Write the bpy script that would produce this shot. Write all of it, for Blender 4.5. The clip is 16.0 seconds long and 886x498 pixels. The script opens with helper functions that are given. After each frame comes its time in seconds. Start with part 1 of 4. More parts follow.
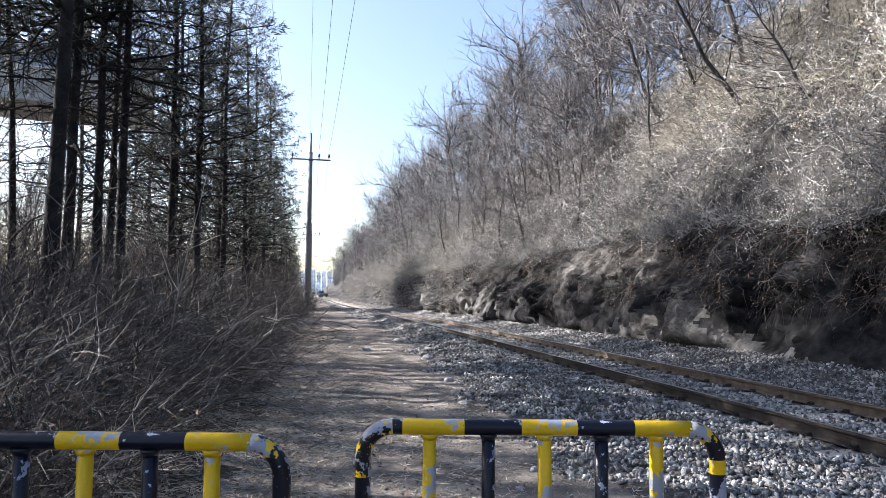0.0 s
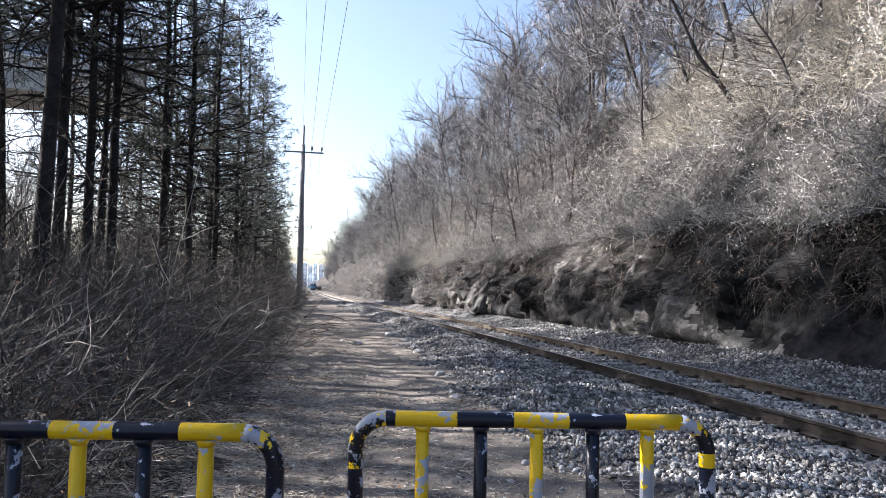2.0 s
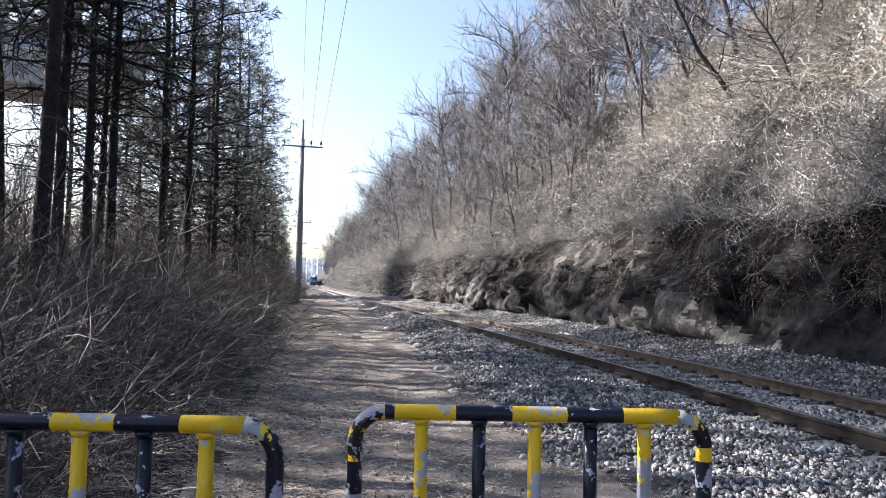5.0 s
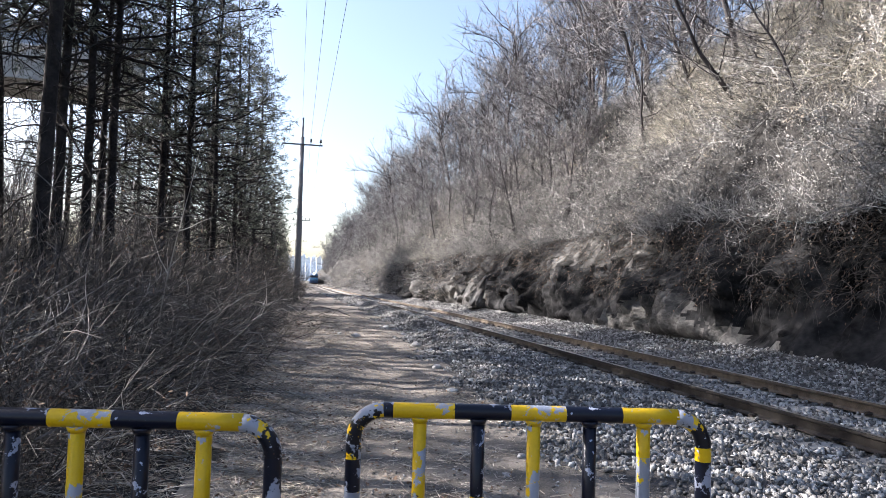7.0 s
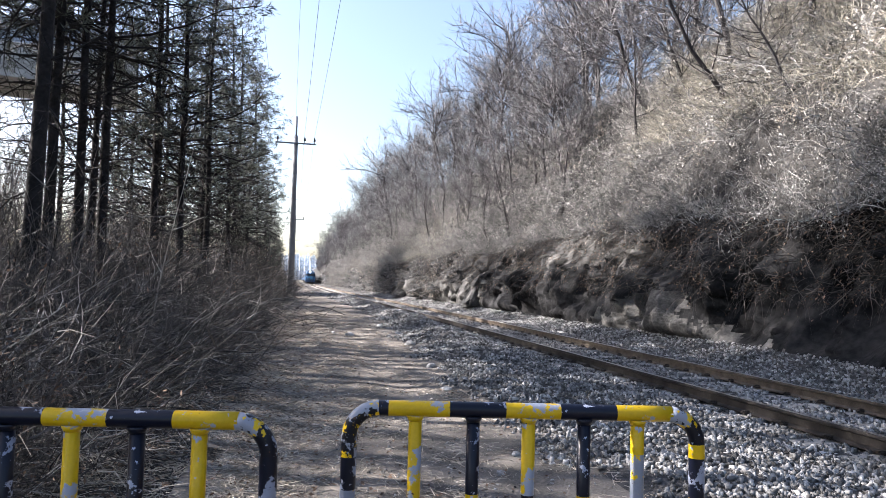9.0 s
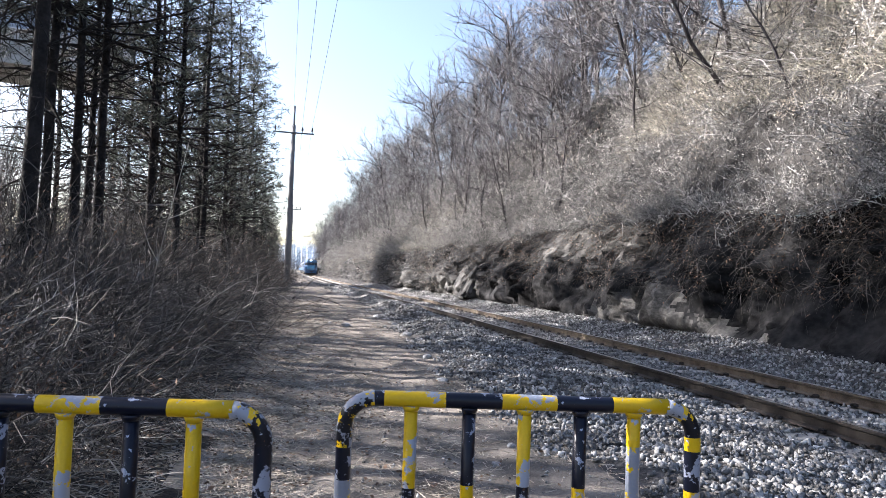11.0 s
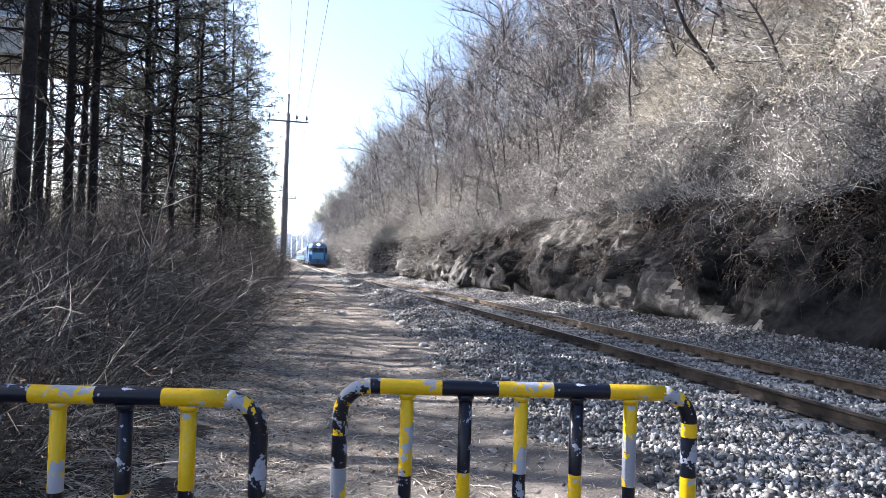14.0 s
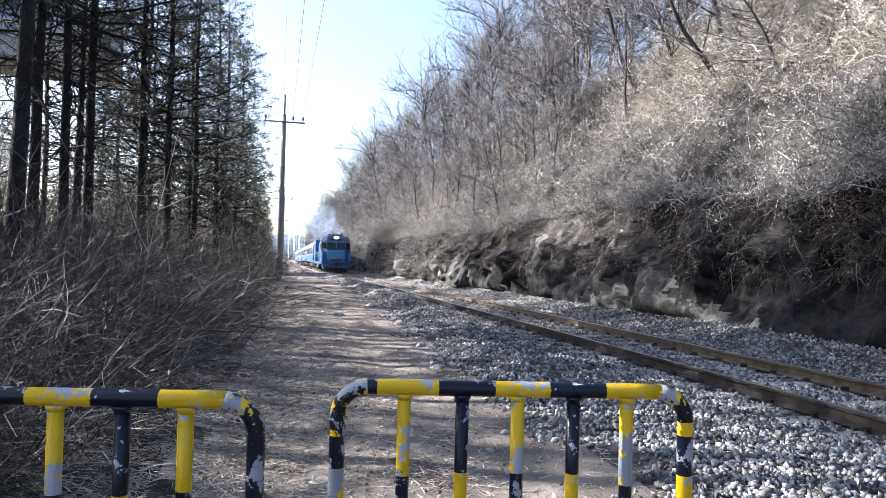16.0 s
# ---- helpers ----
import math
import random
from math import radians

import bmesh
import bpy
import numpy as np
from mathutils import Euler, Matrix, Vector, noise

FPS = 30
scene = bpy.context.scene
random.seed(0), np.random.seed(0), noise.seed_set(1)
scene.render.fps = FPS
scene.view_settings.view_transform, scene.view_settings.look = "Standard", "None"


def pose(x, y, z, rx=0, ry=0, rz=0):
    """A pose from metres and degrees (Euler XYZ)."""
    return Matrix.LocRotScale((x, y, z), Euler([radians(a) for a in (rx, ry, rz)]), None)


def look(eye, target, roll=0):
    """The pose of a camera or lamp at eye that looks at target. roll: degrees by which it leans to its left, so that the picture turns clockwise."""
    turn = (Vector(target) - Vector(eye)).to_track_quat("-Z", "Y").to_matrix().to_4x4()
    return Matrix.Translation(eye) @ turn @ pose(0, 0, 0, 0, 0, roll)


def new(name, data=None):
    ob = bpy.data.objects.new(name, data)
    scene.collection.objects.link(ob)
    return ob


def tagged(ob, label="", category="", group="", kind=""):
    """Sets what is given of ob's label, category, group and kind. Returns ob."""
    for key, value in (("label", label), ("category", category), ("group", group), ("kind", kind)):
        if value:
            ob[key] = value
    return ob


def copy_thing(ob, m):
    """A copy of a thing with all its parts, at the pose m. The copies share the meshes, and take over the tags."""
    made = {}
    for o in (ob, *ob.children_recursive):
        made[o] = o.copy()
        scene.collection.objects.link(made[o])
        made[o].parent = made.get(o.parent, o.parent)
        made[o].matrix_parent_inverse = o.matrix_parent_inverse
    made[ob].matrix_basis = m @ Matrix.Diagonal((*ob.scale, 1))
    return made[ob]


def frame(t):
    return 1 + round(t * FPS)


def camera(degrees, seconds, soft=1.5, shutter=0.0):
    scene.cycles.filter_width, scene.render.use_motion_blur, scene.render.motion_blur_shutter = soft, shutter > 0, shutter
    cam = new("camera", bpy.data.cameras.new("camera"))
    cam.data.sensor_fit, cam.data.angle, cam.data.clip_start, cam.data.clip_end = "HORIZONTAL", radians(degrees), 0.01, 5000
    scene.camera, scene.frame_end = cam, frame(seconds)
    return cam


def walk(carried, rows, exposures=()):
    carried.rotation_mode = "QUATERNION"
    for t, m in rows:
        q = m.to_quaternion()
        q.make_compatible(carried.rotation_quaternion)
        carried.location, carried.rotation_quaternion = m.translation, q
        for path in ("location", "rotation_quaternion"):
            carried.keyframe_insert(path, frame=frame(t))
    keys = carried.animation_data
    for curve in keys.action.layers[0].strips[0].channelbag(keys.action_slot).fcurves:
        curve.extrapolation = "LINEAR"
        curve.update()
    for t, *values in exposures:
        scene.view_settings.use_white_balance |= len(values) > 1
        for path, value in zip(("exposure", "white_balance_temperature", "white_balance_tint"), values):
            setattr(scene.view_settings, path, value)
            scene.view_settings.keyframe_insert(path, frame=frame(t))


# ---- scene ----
# ---- camera ----
cam = camera(65.1, 16.0, soft=0.7)
PATH = [
    (0, (0.0, 0.006, 1.501), (0.358, 1.969, 1.635), 0.5),
    (0.5, (-0.004, 0.005, 1.498), (0.362, 1.967, 1.631), 0.6),
    (1, (-0.006, 0.004, 1.497), (0.367, 1.964, 1.625), 0.8),
    (1.5, (-0.007, 0.001, 1.496), (0.366, 1.962, 1.612), 0.9),
    (2, (-0.011, -0.002, 1.496), (0.37, 1.958, 1.614), 1.0),
    (2.5, (-0.011, -0.004, 1.495), (0.367, 1.957, 1.612), 1.1),
    (3, (-0.011, -0.009, 1.495), (0.373, 1.95, 1.611), 1.0),
    (3.5, (-0.012, -0.011, 1.495), (0.37, 1.949, 1.609), 1.0),
    (4, (-0.013, -0.014, 1.495), (0.374, 1.945, 1.607), 1.1),
    (6.5, (-0.017, -0.008, 1.491), (0.362, 1.954, 1.584), 1.4),
    (7, (-0.016, -0.003, 1.49), (0.371, 1.957, 1.591), 1.6),
    (7.5, (-0.018, -0.009, 1.491), (0.365, 1.952, 1.588), 1.4),
    (8, (-0.018, -0.013, 1.492), (0.366, 1.948, 1.587), 1.4),
    (8.5, (-0.02, -0.018, 1.489), (0.365, 1.942, 1.588), 1.3),
    (9, (-0.021, -0.009, 1.488), (0.383, 1.947, 1.586), 1.5),
    (11.5, (-0.019, 0.01, 1.483), (0.394, 1.965, 1.55), 2.1),
    (12, (-0.019, 0.014, 1.483), (0.393, 1.97, 1.543), 2.0),
    (12.5, (-0.017, 0.019, 1.481), (0.395, 1.975, 1.531), 1.9),
    (13, (-0.017, 0.023, 1.48), (0.404, 1.977, 1.523), 2.0),
    (13.5, (-0.015, 0.024, 1.481), (0.406, 1.979, 1.523), 1.8),
    (14, (-0.015, 0.027, 1.479), (0.412, 1.98, 1.52), 1.8),
    (14.5, (-0.014, 0.033, 1.479), (0.413, 1.986, 1.519), 1.6),
    (15, (-0.016, 0.022, 1.478), (0.407, 1.977, 1.513), 1.6),
    (15.5, (-0.015, 0.029, 1.479), (0.42, 1.981, 1.516), 1.5),
    (16, (-0.013, 0.019, 1.481), (0.422, 1.97, 1.522), 1.5),
]
walk(cam, [(t, look(eye, target, roll)) for t, eye, target, roll in PATH], [(0, 2.06, 6250, 14), (4, 2.1, 6380, 15), (9, 2.14, 6350, 15), (16, 2.34, 6220, 15)])

# ---- light ----
SUN_EL, SUN_AZ = 31.0, -66.0  # degrees; azimuth clockwise from the line of the path
world = bpy.data.worlds.new("sky")
scene.world = world
world.use_nodes = True
wn, wl = world.node_tree.nodes, world.node_tree.links
sky = wn.new("ShaderNodeTexSky")
sky.sky_type, sky.sun_disc = "NISHITA", False
sky.sun_elevation, sky.sun_rotation = radians(SUN_EL), radians(SUN_AZ)
sky.dust_density, sky.air_density, sky.ozone_density = 2.2, 1.0, 1.0
wn["Background"].inputs["Strength"].default_value = 0.078
wl.new(sky.outputs[0], wn["Background"].inputs["Color"])
sun_data = bpy.data.lights.new("sun", "SUN")
sun_data.energy, sun_data.angle, sun_data.color = 5.0, radians(0.53), (1.0, 0.96, 0.90)
sun = new("sun", sun_data)
_a, _e = radians(SUN_AZ), radians(SUN_EL)
sun_dir = Vector((math.sin(_a) * math.cos(_e), math.cos(_a) * math.cos(_e), math.sin(_e)))
sun.matrix_world = look(sun_dir * 50, (0, 0, 0))


# ---- materials ----
def mat(name, c1, c2, scale=6.0, rough=0.85, bump=0.3, metal=0.0, fine=60.0, island=0.0, obrand=0.0, dist=0.02, spec=0.3):
    """Two colours mixed by noise at two scales, with a fine relief; island and obrand vary the value piece by piece."""
    m = bpy.data.materials.new(name)
    m.use_nodes = True
    n, l = m.node_tree.nodes, m.node_tree.links
    b = n["Principled BSDF"]
    b.inputs["Roughness"].default_value, b.inputs["Metallic"].default_value = rough, metal
    b.inputs["Specular IOR Level"].default_value = spec
    co = n.new("ShaderNodeTexCoord")
    big, small = n.new("ShaderNodeTexNoise"), n.new("ShaderNodeTexNoise")
    for t, s in ((big, scale), (small, fine)):
        t.inputs["Scale"].default_value, t.inputs["Detail"].default_value = s, 6.0
        l.new(co.outputs["Object"], t.inputs["Vector"])
    add = n.new("ShaderNodeMath")
    add.operation = "MULTIPLY_ADD"
    l.new(small.outputs[0], add.inputs[0])
    add.inputs[1].default_value = 0.5
    l.new(big.outputs[0], add.inputs[2])
    ramp = n.new("ShaderNodeMapRange")
    ramp.inputs["From Min"].default_value, ramp.inputs["From Max"].default_value = 0.52, 0.98
    l.new(add.outputs[0], ramp.inputs["Value"])
    mix = n.new("ShaderNodeMix")
    mix.data_type = "RGBA"
    mix.inputs["A"].default_value, mix.inputs["B"].default_value = (*c1, 1), (*c2, 1)
    l.new(ramp.outputs[0], mix.inputs["Factor"])
    out = mix.outputs["Result"]
    for amount, node, sock in ((island, "ShaderNodeNewGeometry", "Random Per Island"), (obrand, "ShaderNodeObjectInfo", "Random")):
        if amount:
            r = n.new(node)
            mr = n.new("ShaderNodeMapRange")
            mr.inputs["To Min"].default_value, mr.inputs["To Max"].default_value = 1 - amount, 1 + amount
            l.new(r.outputs[sock], mr.inputs["Value"])
            hsv = n.new("ShaderNodeHueSaturation")
            l.new(mr.outputs[0], hsv.inputs["Value"])
            l.new(out, hsv.inputs["Color"])
            out = hsv.outputs[0]
    l.new(out, b.inputs["Base Color"])
    if bump:
        bm_ = n.new("ShaderNodeBump")
        bm_.inputs["Strength"].default_value, bm_.inputs["Distance"].default_value = bump, dist
        l.new(add.outputs[0], bm_.inputs["Height"])
        l.new(bm_.outputs[0], b.inputs["Normal"])
    return m


def chipped_paint(name, paint, under, amount=0.42, scale=14.0, third=None):
    """Glossy paint flaked off in ragged patches, most on upper sides, down to a grey-blue undercoat, with specks of rust."""
    m = mat(name, paint, tuple(v * 0.8 for v in paint), 5, 0.34, 0.08, 0, 90, spec=0.28)
    n, l = m.node_tree.nodes, m.node_tree.links
    b = n["Principled BSDF"]
    src = b.inputs["Base Color"].links[0].from_socket
    co, geo, up = n.new("ShaderNodeTexCoord"), n.new("ShaderNodeNewGeometry"), n.new("ShaderNodeSeparateXYZ")
    l.new(geo.outputs["Normal"], up.inputs[0])

    def flakes(size, detail, rough, lo, top, colour, below):
        no = n.new("ShaderNodeTexNoise")
        no.inputs["Scale"].default_value, no.inputs["Detail"].default_value, no.inputs["Roughness"].default_value = size, detail, rough
        l.new(co.outputs["Object"], no.inputs["Vector"])
        wear = n.new("ShaderNodeMath")
        wear.operation = "MULTIPLY_ADD"
        l.new(up.outputs["Z"], wear.inputs[0])
        wear.inputs[1].default_value = top
        l.new(no.outputs[0], wear.inputs[2])
        mr = n.new("ShaderNodeMapRange")
        mr.inputs["From Min"].default_value, mr.inputs["From Max"].default_value = lo, lo + 0.012
        l.new(wear.outputs[0], mr.inputs["Value"])
        mix = n.new("ShaderNodeMix")
        mix.data_type = "RGBA"
        l.new(mr.outputs[0], mix.inputs["Factor"])
        l.new(below, mix.inputs["A"])
        mix.inputs["B"].default_value = (*colour, 1)
        return mix.outputs["Result"]

    out = flakes(scale, 9, 0.66, 1 - amount, 0.035, under, src)
    if third:
        out = flakes(scale * 1.6, 7, 0.62, 0.57, 0.0, third, out)
    out = flakes(scale * 3.7, 6, 0.6, 0.665, 0.03, tuple(v * 1.25 for v in under), out)
    out = flakes(26.0, 6, 0.55, 0.69, -0.02, (0.06, 0.03, 0.018), out)
    l.new(out, b.inputs["Base Color"])
    return m


def glow(name, colour, strength):
    m = bpy.data.materials.new(name)
    m.use_nodes = True
    b = m.node_tree.nodes["Principled BSDF"]
    b.inputs["Base Color"].default_value = (*colour, 1)
    b.inputs["Emission Color"].default_value = (*colour, 1)
    b.inputs["Emission Strength"].default_value = strength
    return m


M = dict(
    dirt=mat("path_dirt", (0.055, 0.048, 0.041), (0.28, 0.244, 0.207), 1.6, 0.95, 1.0, 0, 55, dist=0.03),
    # leaf litter, its colour lowered to hold the shade under pines and bushes
    litter=mat("shaded_leaf_litter", (0.006, 0.0053, 0.0046), (0.032, 0.027, 0.023), 1.3, 0.95, 0.8, 0, 30, dist=0.04),
    gravel=mat("gravel_bed", (0.03, 0.028, 0.027), (0.12, 0.112, 0.105), 9, 0.95, 1.0, 0, 45, dist=0.05),
    stone=mat("ballast_stone", (0.05, 0.049, 0.048), (0.375, 0.368, 0.357), 2.5, 0.9, 0.3, 0, 60, island=0.8),
    # cliff rock darkened to hold the pines' shade; outcrop is its sunlit tone
    rock=mat("shaded_cliff_rock", (0.003, 0.003, 0.0038), (0.045, 0.044, 0.044), 1.3, 0.85, 0.6, 0, 9, dist=0.08, spec=0.12),
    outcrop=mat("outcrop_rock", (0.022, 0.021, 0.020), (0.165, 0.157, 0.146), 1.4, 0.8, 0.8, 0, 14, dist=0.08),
    # soil with the shade of the gaps between the brush in its colour
    soil=mat("shaded_slope_soil", (0.010, 0.0095, 0.009), (0.05, 0.046, 0.042), 0.8, 0.95, 0.9, 0, 12, dist=0.1),
    far=mat("far_ground", (0.16, 0.15, 0.12), (0.28, 0.26, 0.2), 0.02, 0.95, 0.0, 0, 0.3),
    yellow=chipped_paint("yellow_paint", (0.62, 0.40, 0.006), (0.27, 0.295, 0.36), 0.43, 8),
    black=chipped_paint("black_paint", (0.004, 0.006, 0.016), (0.25, 0.275, 0.35), 0.41, 11),
    worn=chipped_paint("worn_paint", (0.005, 0.006, 0.012), (0.24, 0.262, 0.32), 0.485, 12, (0.62, 0.40, 0.006)),
    bare=chipped_paint("bare_undercoat", (0.25, 0.275, 0.34), (0.62, 0.40, 0.006), 0.43, 14),
    rail=mat("rail_steel", (0.06, 0.046, 0.034), (0.17, 0.135, 0.10), 7, 0.7, 0.2, 0.1, 60),
    # the near rail's steel, darkened to stand for tree shade on it
    railshade=mat("shaded_rail_steel", (0.018, 0.015, 0.013), (0.06, 0.05, 0.042), 5, 0.75, 0.25, 0.1, 50),
    railhead=mat("rail_head", (0.42, 0.39, 0.36), (0.6, 0.56, 0.52), 5, 0.32, 0.05, 0.9, 60),
    iron=mat("clip_iron", (0.02, 0.018, 0.016), (0.05, 0.04, 0.035), 20, 0.7, 0.3, 0.4),
    sleeper=mat("sleeper_concrete", (0.22, 0.205, 0.185), (0.38, 0.355, 0.32), 3, 0.9, 0.4, 0, 50, obrand=0.2),
    concrete=mat("concrete", (0.25, 0.24, 0.23), (0.40, 0.39, 0.37), 0.8, 0.85, 0.3, 0, 20),
    polemat=mat("pole_concrete", (0.17, 0.165, 0.165), (0.27, 0.26, 0.26), 1.2, 0.85, 0.3, 0, 30),
    steel=mat("galvanised_steel", (0.12, 0.12, 0.125), (0.22, 0.22, 0.23), 9, 0.5, 0.1, 0.6),
    porcelain=mat("porcelain", (0.05, 0.04, 0.04), (0.09, 0.07, 0.06), 9, 0.3, 0.0),
    wire=mat("wire", (0.12, 0.12, 0.125), (0.2, 0.2, 0.2), 3, 0.6, 0.0, 0.2),
    bark=mat("pine_bark", (0.007, 0.006, 0.006), (0.034, 0.029, 0.027), 5, 0.95, 1.0, 0, 22, dist=0.05),
    needles=mat("pine_needles", (0.036, 0.042, 0.034), (0.125, 0.132, 0.098), 1.2, 0.65, 0.0, 0, 6, island=0.45),
    twig=mat("bush_twig", (0.007, 0.006, 0.0056), (0.125, 0.110, 0.098), 1.6, 0.75, 0.0, 0, 8, island=0.85),
    hilltwig=mat("slope_twig", (0.05, 0.048, 0.047), (0.34, 0.33, 0.315), 0.9, 0.85, 0.0, 0, 6, island=0.75, obrand=0.15),
    hillleaf=mat("slope_leaf", (0.16, 0.153, 0.143), (0.46, 0.445, 0.418), 0.5, 0.9, 0.0, 0, 6, island=0.55, spec=0.1),
    treebark=mat("bare_bark", (0.020, 0.018, 0.019), (0.085, 0.077, 0.078), 2.5, 0.9, 0.5, 0, 14, obrand=0.2),
    treetwig=mat("bare_twig", (0.08, 0.077, 0.08), (0.34, 0.328, 0.33), 2.0, 0.85, 0.0, 0, 8, island=0.6, obrand=0.15),
    drygrass=mat("dry_grass", (0.26, 0.24, 0.195), (0.62, 0.58, 0.49), 1.2, 0.85, 0.0, 0, 8, island=0.5),
    straw=mat("straw", (0.22, 0.185, 0.145), (0.55, 0.49, 0.41), 2.0, 0.85, 0.0, 0, 8, island=0.4),
    deadleaf=mat("dead_leaf", (0.09, 0.055, 0.038), (0.27, 0.185, 0.13), 1.5, 0.85, 0.0, 0, 8, island=0.5),
    darkleaf=mat("dark_leaf", (0.020, 0.016, 0.015), (0.06, 0.045, 0.035), 3, 0.8, 0.0, 0, 8, island=0.3),
    blue=mat("loco_blue", (0.017, 0.075, 0.18), (0.024, 0.095, 0.22), 0.8, 0.4, 0.03, 0, 9, spec=0.5),
    lightblue=mat("loco_light_blue", (0.06, 0.25, 0.46), (0.075, 0.29, 0.52), 0.8, 0.4, 0.03, 0, 9, spec=0.5),
    under=mat("underframe_black", (0.012, 0.012, 0.014), (0.04, 0.038, 0.036), 2, 0.7, 0.2, 0, 15),
    carwhite=mat("coach_white", (0.17, 0.19, 0.23), (0.22, 0.245, 0.29), 0.6, 0.45, 0.03, 0, 8),
    cane=mat("pale_cane", (0.05, 0.046, 0.042), (0.55, 0.508, 0.46), 1.2, 0.7, 0.0, 0, 8, island=0.7),
    glass=mat("dark_glass", (0.012, 0.015, 0.02), (0.02, 0.024, 0.03), 2, 0.16, 0.0, 0, 8, spec=0.25),
    roofgrey=mat("roof_grey", (0.10, 0.11, 0.12), (0.18, 0.19, 0.2), 1, 0.7, 0.1, 0, 9),
    tower=mat("tower_white", (0.80, 0.82, 0.85), (0.86, 0.88, 0.9), 0.05, 0.8, 0.0, 0, 1),
    towerglass=mat("tower_windows", (0.34, 0.45, 0.58), (0.40, 0.50, 0.62), 0.05, 0.5, 0.0, 0, 1),
    barrier=mat("noise_barrier", (0.20, 0.24, 0.30), (0.30, 0.34, 0.40), 0.5, 0.4, 0.1, 0, 8),
    lamp=glow("headlamp_glow", (1.0, 0.97, 0.88), 30.0),
)


# ---- mesh helpers ----
def part(name, bm, material, parent=None, label="", smooth=False):
    me = bpy.data.meshes.new(name)
    bm.to_mesh(me)
    bm.free()
    return link(name, me, material, parent, label, smooth)


def link(name, me, material, parent=None, label="", smooth=False):
    for m in material if isinstance(material, (list, tuple)) else [material]:
        me.materials.append(m)
    if smooth:
        me.polygons.foreach_set("use_smooth", [True] * len(me.polygons))
    ob = new(name, me)
    ob.parent = parent
    return tagged(ob, label)


def add_box(bm, cx, cy, cz, sx, sy, sz, bevel=0.0, rot=None, mi=0):
    r = bmesh.ops.create_cube(bm, size=1.0)
    vs = r["verts"]
    m = Matrix.Translation((cx, cy, cz)) @ (rot or Matrix()) @ Matrix.Diagonal((sx, sy, sz, 1))
    bmesh.ops.transform(bm, matrix=m, verts=vs)
    fs = {f for v in vs for f in v.link_faces}
    if bevel:
        es = list({e for v in vs for e in v.link_edges})
        r = bmesh.ops.bevel(bm, geom=es, offset=bevel, segments=2, affect="EDGES", profile=0.5)
        fs |= set(r["faces"])
    for f in fs:
        if f.is_valid:
            f.material_index = mi


def box(cx, cy, cz, sx, sy, sz, bevel=0.0, rot=None):
    bm = bmesh.new()
    add_box(bm, cx, cy, cz, sx, sy, sz, bevel, rot)
    return bm


def add_tube(bm, pts, radii, n=8, cap=True, bands=None):
    """A tube along points. bands: a material index for each stretch."""
    pts = [Vector(p) for p in pts]
    if not hasattr(radii, "__len__"):
        radii = [radii] * len(pts)
    rings, up = [], None
    for i, p in enumerate(pts):
        d = (pts[min(i + 1, len(pts) - 1)] - pts[max(i - 1, 0)]).normalized()
        if up is None:
            up = d.orthogonal().normalized()
        up = (up - d * up.dot(d)).normalized()
        side = d.cross(up)
        rings.append([bm.verts.new(p + (up * math.cos(a) + side * math.sin(a)) * radii[i]) for a in [k * math.tau / n for k in range(n)]])
    for i in range(len(rings) - 1):
        for k in range(n):
            f = bm.faces.new((rings[i][k], rings[i][(k + 1) % n], rings[i + 1][(k + 1) % n], rings[i + 1][k]))
            f.smooth = True
            if bands:
                f.material_index = bands[i]
    if cap:
        for r, b in ((rings[0][::-1], 0), (rings[-1], -1)):
            f = bm.faces.new(r)
            if bands:
                f.material_index = bands[b]


def tube(pts, radii, n=8, cap=True, bands=None):
    bm = bmesh.new()
    add_tube(bm, pts, radii, n, cap, bands)
    return bm


def mesh_from(name, verts, faces, mats=None):
    """A mesh from numpy arrays; all faces have the same number of corners."""
    me = bpy.data.meshes.new(name)
    k = faces.shape[1]
    me.vertices.add(len(verts))
    me.vertices.foreach_set("co", np.ascontiguousarray(verts, dtype=np.float32).ravel())
    me.loops.add(faces.size)
    me.loops.foreach_set("vertex_index", np.ascontiguousarray(faces, dtype=np.int32).ravel())
    me.polygons.add(len(faces))
    me.polygons.foreach_set("loop_start", np.arange(0, faces.size, k, dtype=np.int32))
    if mats is not None:
        me.polygons.foreach_set("material_index", np.ascontiguousarray(mats, dtype=np.int32))
    me.update(calc_edges=True)
    return me


def unit(v):
    return v / np.maximum(np.linalg.norm(v, axis=-1, keepdims=True), 1e-9)


